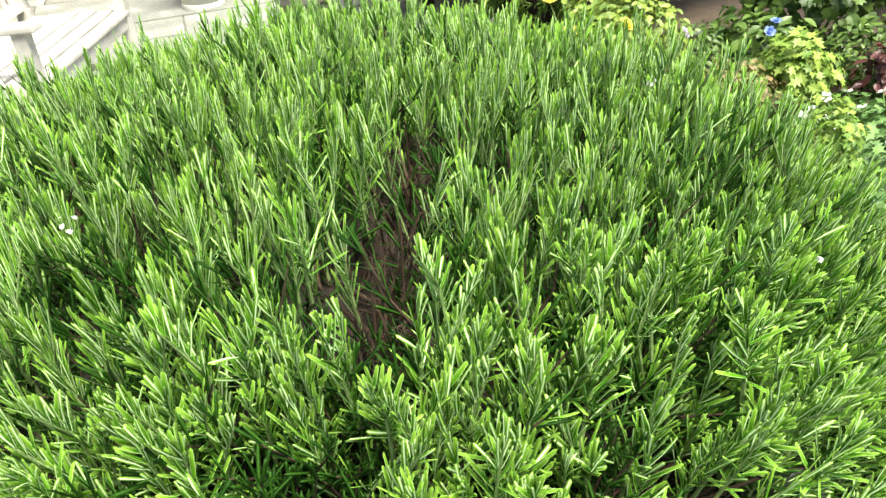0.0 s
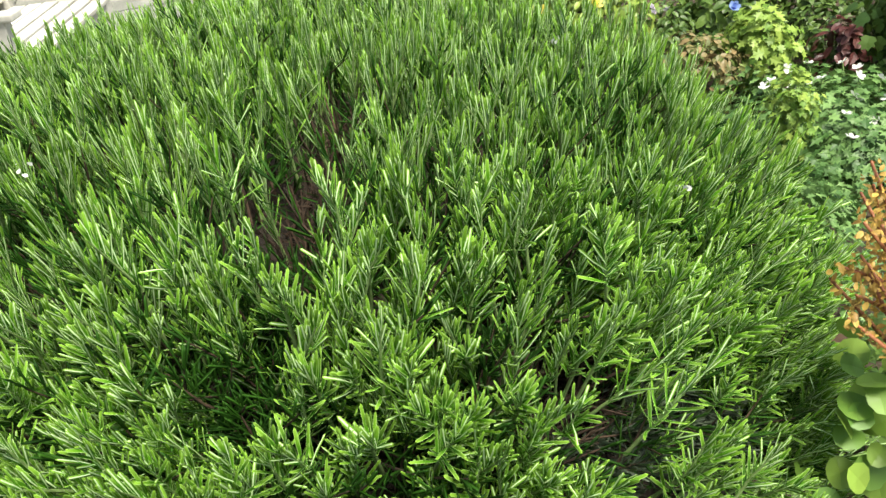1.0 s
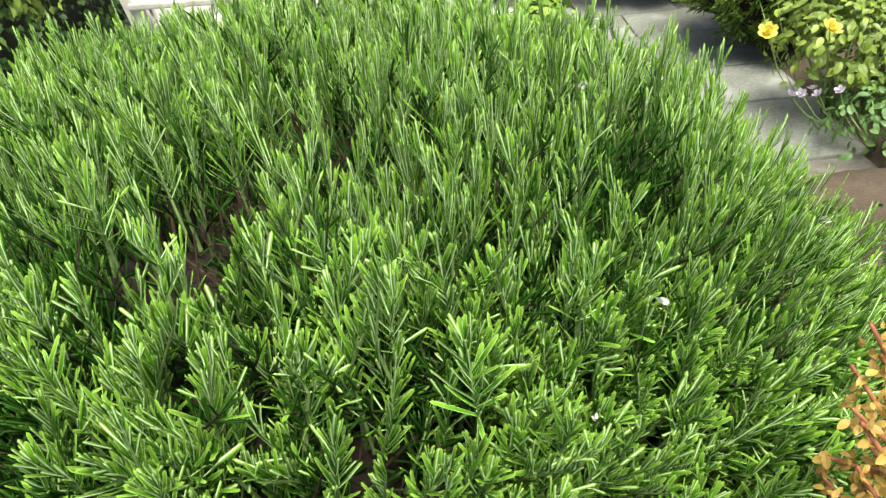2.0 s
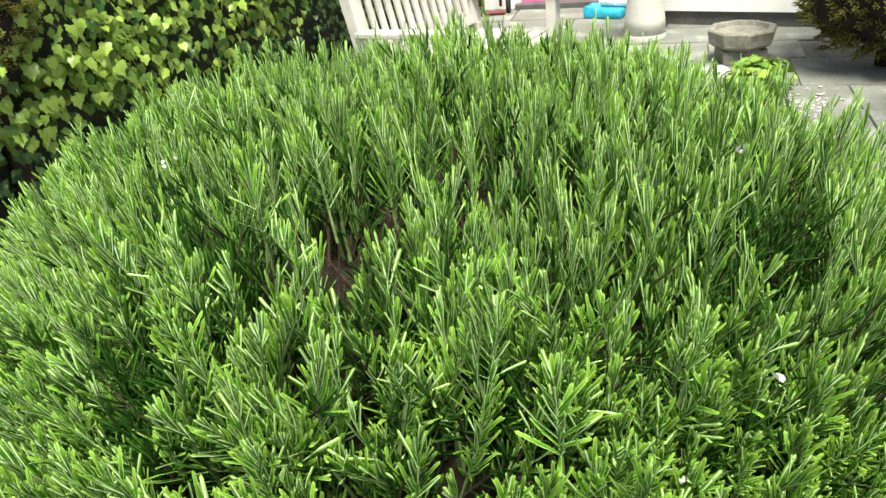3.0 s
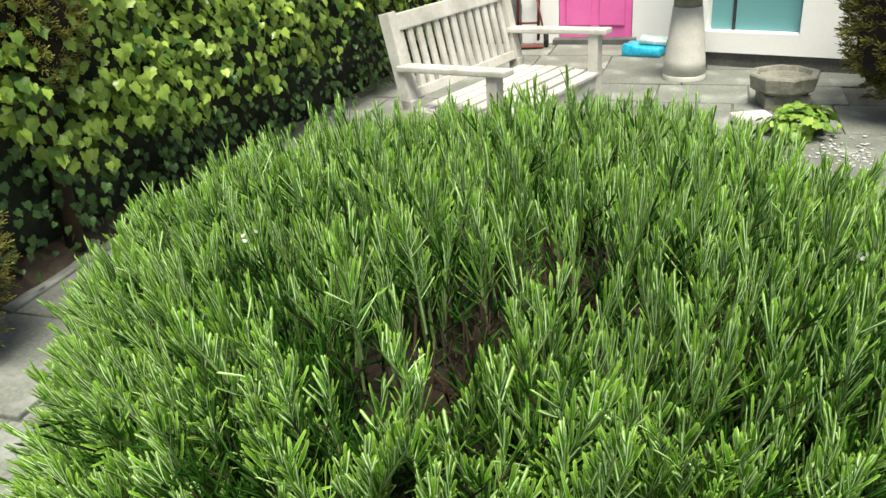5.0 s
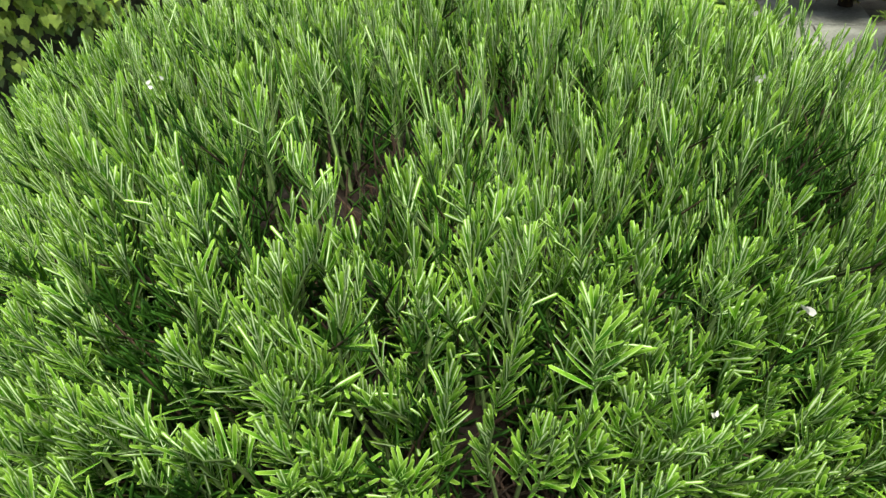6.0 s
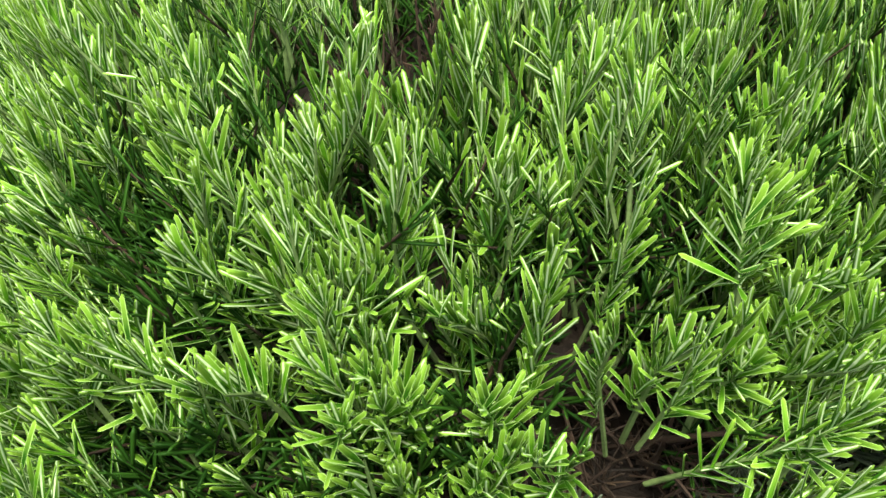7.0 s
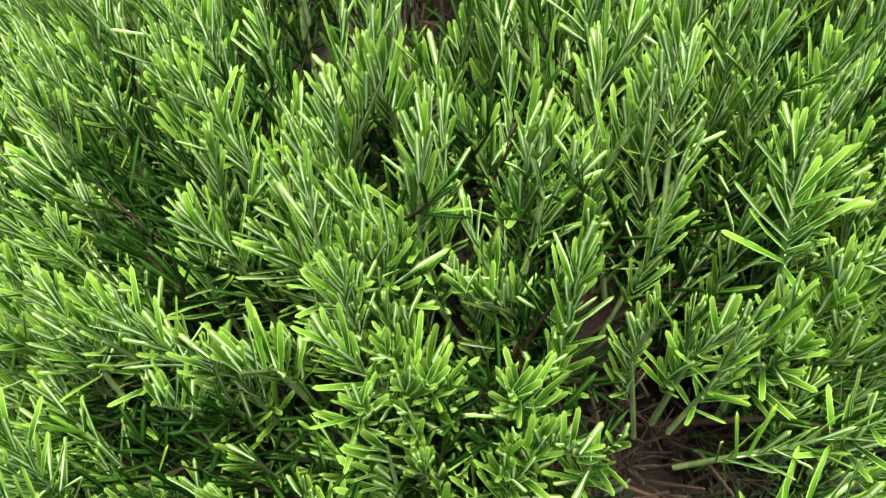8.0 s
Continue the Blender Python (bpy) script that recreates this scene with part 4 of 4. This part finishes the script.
flowers(cover, [(1.81, 2.605, 0.26), (1.633, 2.506, 0.26), (1.913, 2.611, 0.26), (1.70, 2.56, 0.24), (1.86, 2.52, 0.22), (1.75, 2.50, 0.23), (1.98, 2.42, 0.26), (2.05, 2.50, 0.25), (1.86, 2.28, 0.24), (1.95, 2.2, 0.24), (1.80, 2.15, 0.23), (2.1, 2.3, 0.25), (1.72, 2.38, 0.24)] + [(1.9 + 0.42 * math.cos(2.4 * k) * (k / 16) ** 0.5, 2.2 + 0.42 * math.sin(2.4 * k) * (k / 16) ** 0.5, 0.27) for k in range(16)], white_mesh, "white_bloom")
plant("dark_red_plant", 2.15, 2.70, 0.22, "dark red-leaved plant behind the white flowers", "plant", leaf_mat("dark_red_leaf", (0.05, 0.015, 0.015), (0.16, 0.05, 0.045), rough=0.45), OVAL_LEAF, 150, (0.14, 0.14, 0.18), 0.05, 5)
blue = plant("blue_flower_plant", 2.0, 3.25, 0.24, "green leafy plant with a few blue flowers", "flowers", M_SHRUB, OVAL_LEAF, 420, (0.3, 0.28, 0.2), 0.06, 5)
flowers(blue, [(1.90, 3.08, 0.36), (1.96, 3.12, 0.38)], blue_mesh, "blue_bloom")
peony = plant("peony", 2.42, 3.45, 0.42, "tall leafy plant with deep magenta double flowers", "flowers", M_SHRUB, LOBED_LEAF, 1300, (0.42, 0.42, 0.34), 0.06, 7)
flowers(peony, [(2.127, 3.143, 0.5), (2.30, 3.10, 0.56), (2.45, 3.12, 0.52)], magenta_mesh, "magenta_bloom")
plant("leafy_shrub", 2.55, 2.55, 0.32, "leafy green shrub at the back of the border", "shrub", M_SHRUB, LOBED_LEAF, 1500, (0.45, 0.45, 0.36), 0.05, 7)
plant("catmint", 1.75, 3.35, 0.16, "low dark-green clump between the border flowers", "plant", M_SHRUB, OVAL_LEAF, 1500, (0.42, 0.45, 0.2), 0.035, 6)
plant("catmint", 2.35, 2.95, 0.18, "low dark-green clump between the border flowers", "plant", M_SHRUB, OVAL_LEAF, 1500, (0.4, 0.4, 0.22), 0.035, 6)
plant("catmint", 1.15, 1.75, 0.12, "low dark-green clump between the border flowers", "plant", M_COVER, CUT_LEAF, 2600, (0.45, 0.6, 0.2), 0.03, 6)
plant("catmint", 0.95, 0.95, 0.12, "low dark-green clump between the border flowers", "plant", M_SHRUB, OVAL_LEAF, 2200, (0.42, 0.5, 0.22), 0.035, 6)
plant("catmint", 1.75, 1.35, 0.12, "low dark-green clump between the border flowers", "plant", M_SHRUB, OVAL_LEAF, 1800, (0.5, 0.6, 0.18), 0.035, 6)
plant("dark_shrub", 2.2, 4.5, 0.75, "tall dark-leaved shrub with bare lower stems", "shrub", M_DARKSHRUB, OVAL_LEAF, 2600, (0.75, 0.6, 0.75), 0.09, 9, stem_mat=M_TWIG)
plant("dark_shrub", 3.5, 3.9, 0.8, "tall dark-leaved shrub with bare lower stems", "shrub", M_DARKSHRUB, OVAL_LEAF, 2600, (0.8, 0.8, 0.8), 0.09, 9, stem_mat=M_TWIG)
plant("dark_shrub", 3.4, 2.6, 0.6, "tall dark-leaved shrub with bare lower stems", "shrub", M_DARKSHRUB, OVAL_LEAF, 1800, (0.6, 0.7, 0.6), 0.09, 8, stem_mat=M_TWIG)

plant("geranium", 0.42, 5.10, 0.08, "low light-green geranium with scalloped leaves on the patio", "plant", M_ROUNDLEAF, LOBED_LEAF, 300, (0.23, 0.20, 0.11), 0.05, 5, 0.9)


def pebbles():
    bm = bmesh.new()
    for _ in range(130):
        x, y = 0.62 + rng.normal() * 0.08, 4.78 + rng.normal() * 0.14
        r = rng.uniform(0.004, 0.010)
        made = bmesh.ops.create_icosphere(bm, subdivisions=1, radius=r, matrix=pose(x, y, r * 0.45 + 0.004, 0, 0, rng.uniform(0, 360)) @ Matrix.Diagonal((1.5, 1.0, 0.35, 1)))
    tagged(part("fallen_blossom", bm, M_WHITE, smooth=True), "scattered white blossom and pale pebbles on the patio", "blossom", kind="stuff")


pebbles()


def orange_shrub():
    s = tagged(empty("orange_shrub", 0.46, 0.42, 0), "slender shrub with orange young shoots and round green leaves", "shrub")
    base = np.array([0.46, 0.42, 0])
    main = [((0.46, 0.42, 0.0), (0.40, 0.47, 0.45), (0.28, 0.51, 0.82), (0.195, 0.555, 1.0)), ((0.47, 0.41, 0.0), (0.48, 0.5, 0.5), (0.34, 0.59, 0.87), (0.215, 0.625, 1.04))]
    for line in main:
        part("branch", tube([np.array(p) - base for p in line], [0.012, 0.009, 0.006, 0.004], 7), M_TWIG, s, smooth=True)
    tips, orange, green = [], [], []
    for fork in ((0.195, 0.555, 1.0), (0.215, 0.625, 1.04), (0.23, 0.54, 0.96)):
        for _ in range(5):
            f = np.array(fork)
            end = np.array([0.106, 0.588, 1.152]) + rng.normal(size=3) * np.array([0.020, 0.016, 0.045])
            midway = (f + end) / 2 + np.array([0.01, -0.005, -0.015]) + rng.normal(size=3) * 0.008
            part("shoot", tube([f - base, midway - base, end - base], [0.0032, 0.0024, 0.0012], 6), M_REDSTEM, s, "reddish young shoot", smooth=True)
            for k in range(64):
                h = k / 63
                p = (f * (1 - h) + end * h) if k % 2 else midway * (1 - h) + end * h
                orange.append(OVAL_LEAF.moved(facing(rng.normal(size=3) * 0.6 + np.array([-0.2, -0.4, 0.7]), rng.normal(size=3)), p + rng.normal(size=3) * 0.004 - base, rng.uniform(0.004, 0.009)))
    for _ in range(90):
        p = np.array([0.20, 0.565, 0.95]) + np.clip(rng.normal(size=3), -1.6, 1.6) * np.array([0.045, 0.03, 0.05])
        green.append(ROUND_LEAF.moved(facing(rng.normal(size=3) * 0.4 + np.array([-0.3, -0.3, 0.9]), rng.normal(size=3) + np.array([-0.4, -0.2, -0.5])), p - base, rng.uniform(0.02, 0.036)))
    stuff("young_leaves", joined(orange), [M_ORANGE], s, "small orange and yellow young leaves", smooth=False)
    stuff("leaves", joined(green), [M_ROUNDLEAF], s, "round light-green leaves", smooth=False)


orange_shrub()
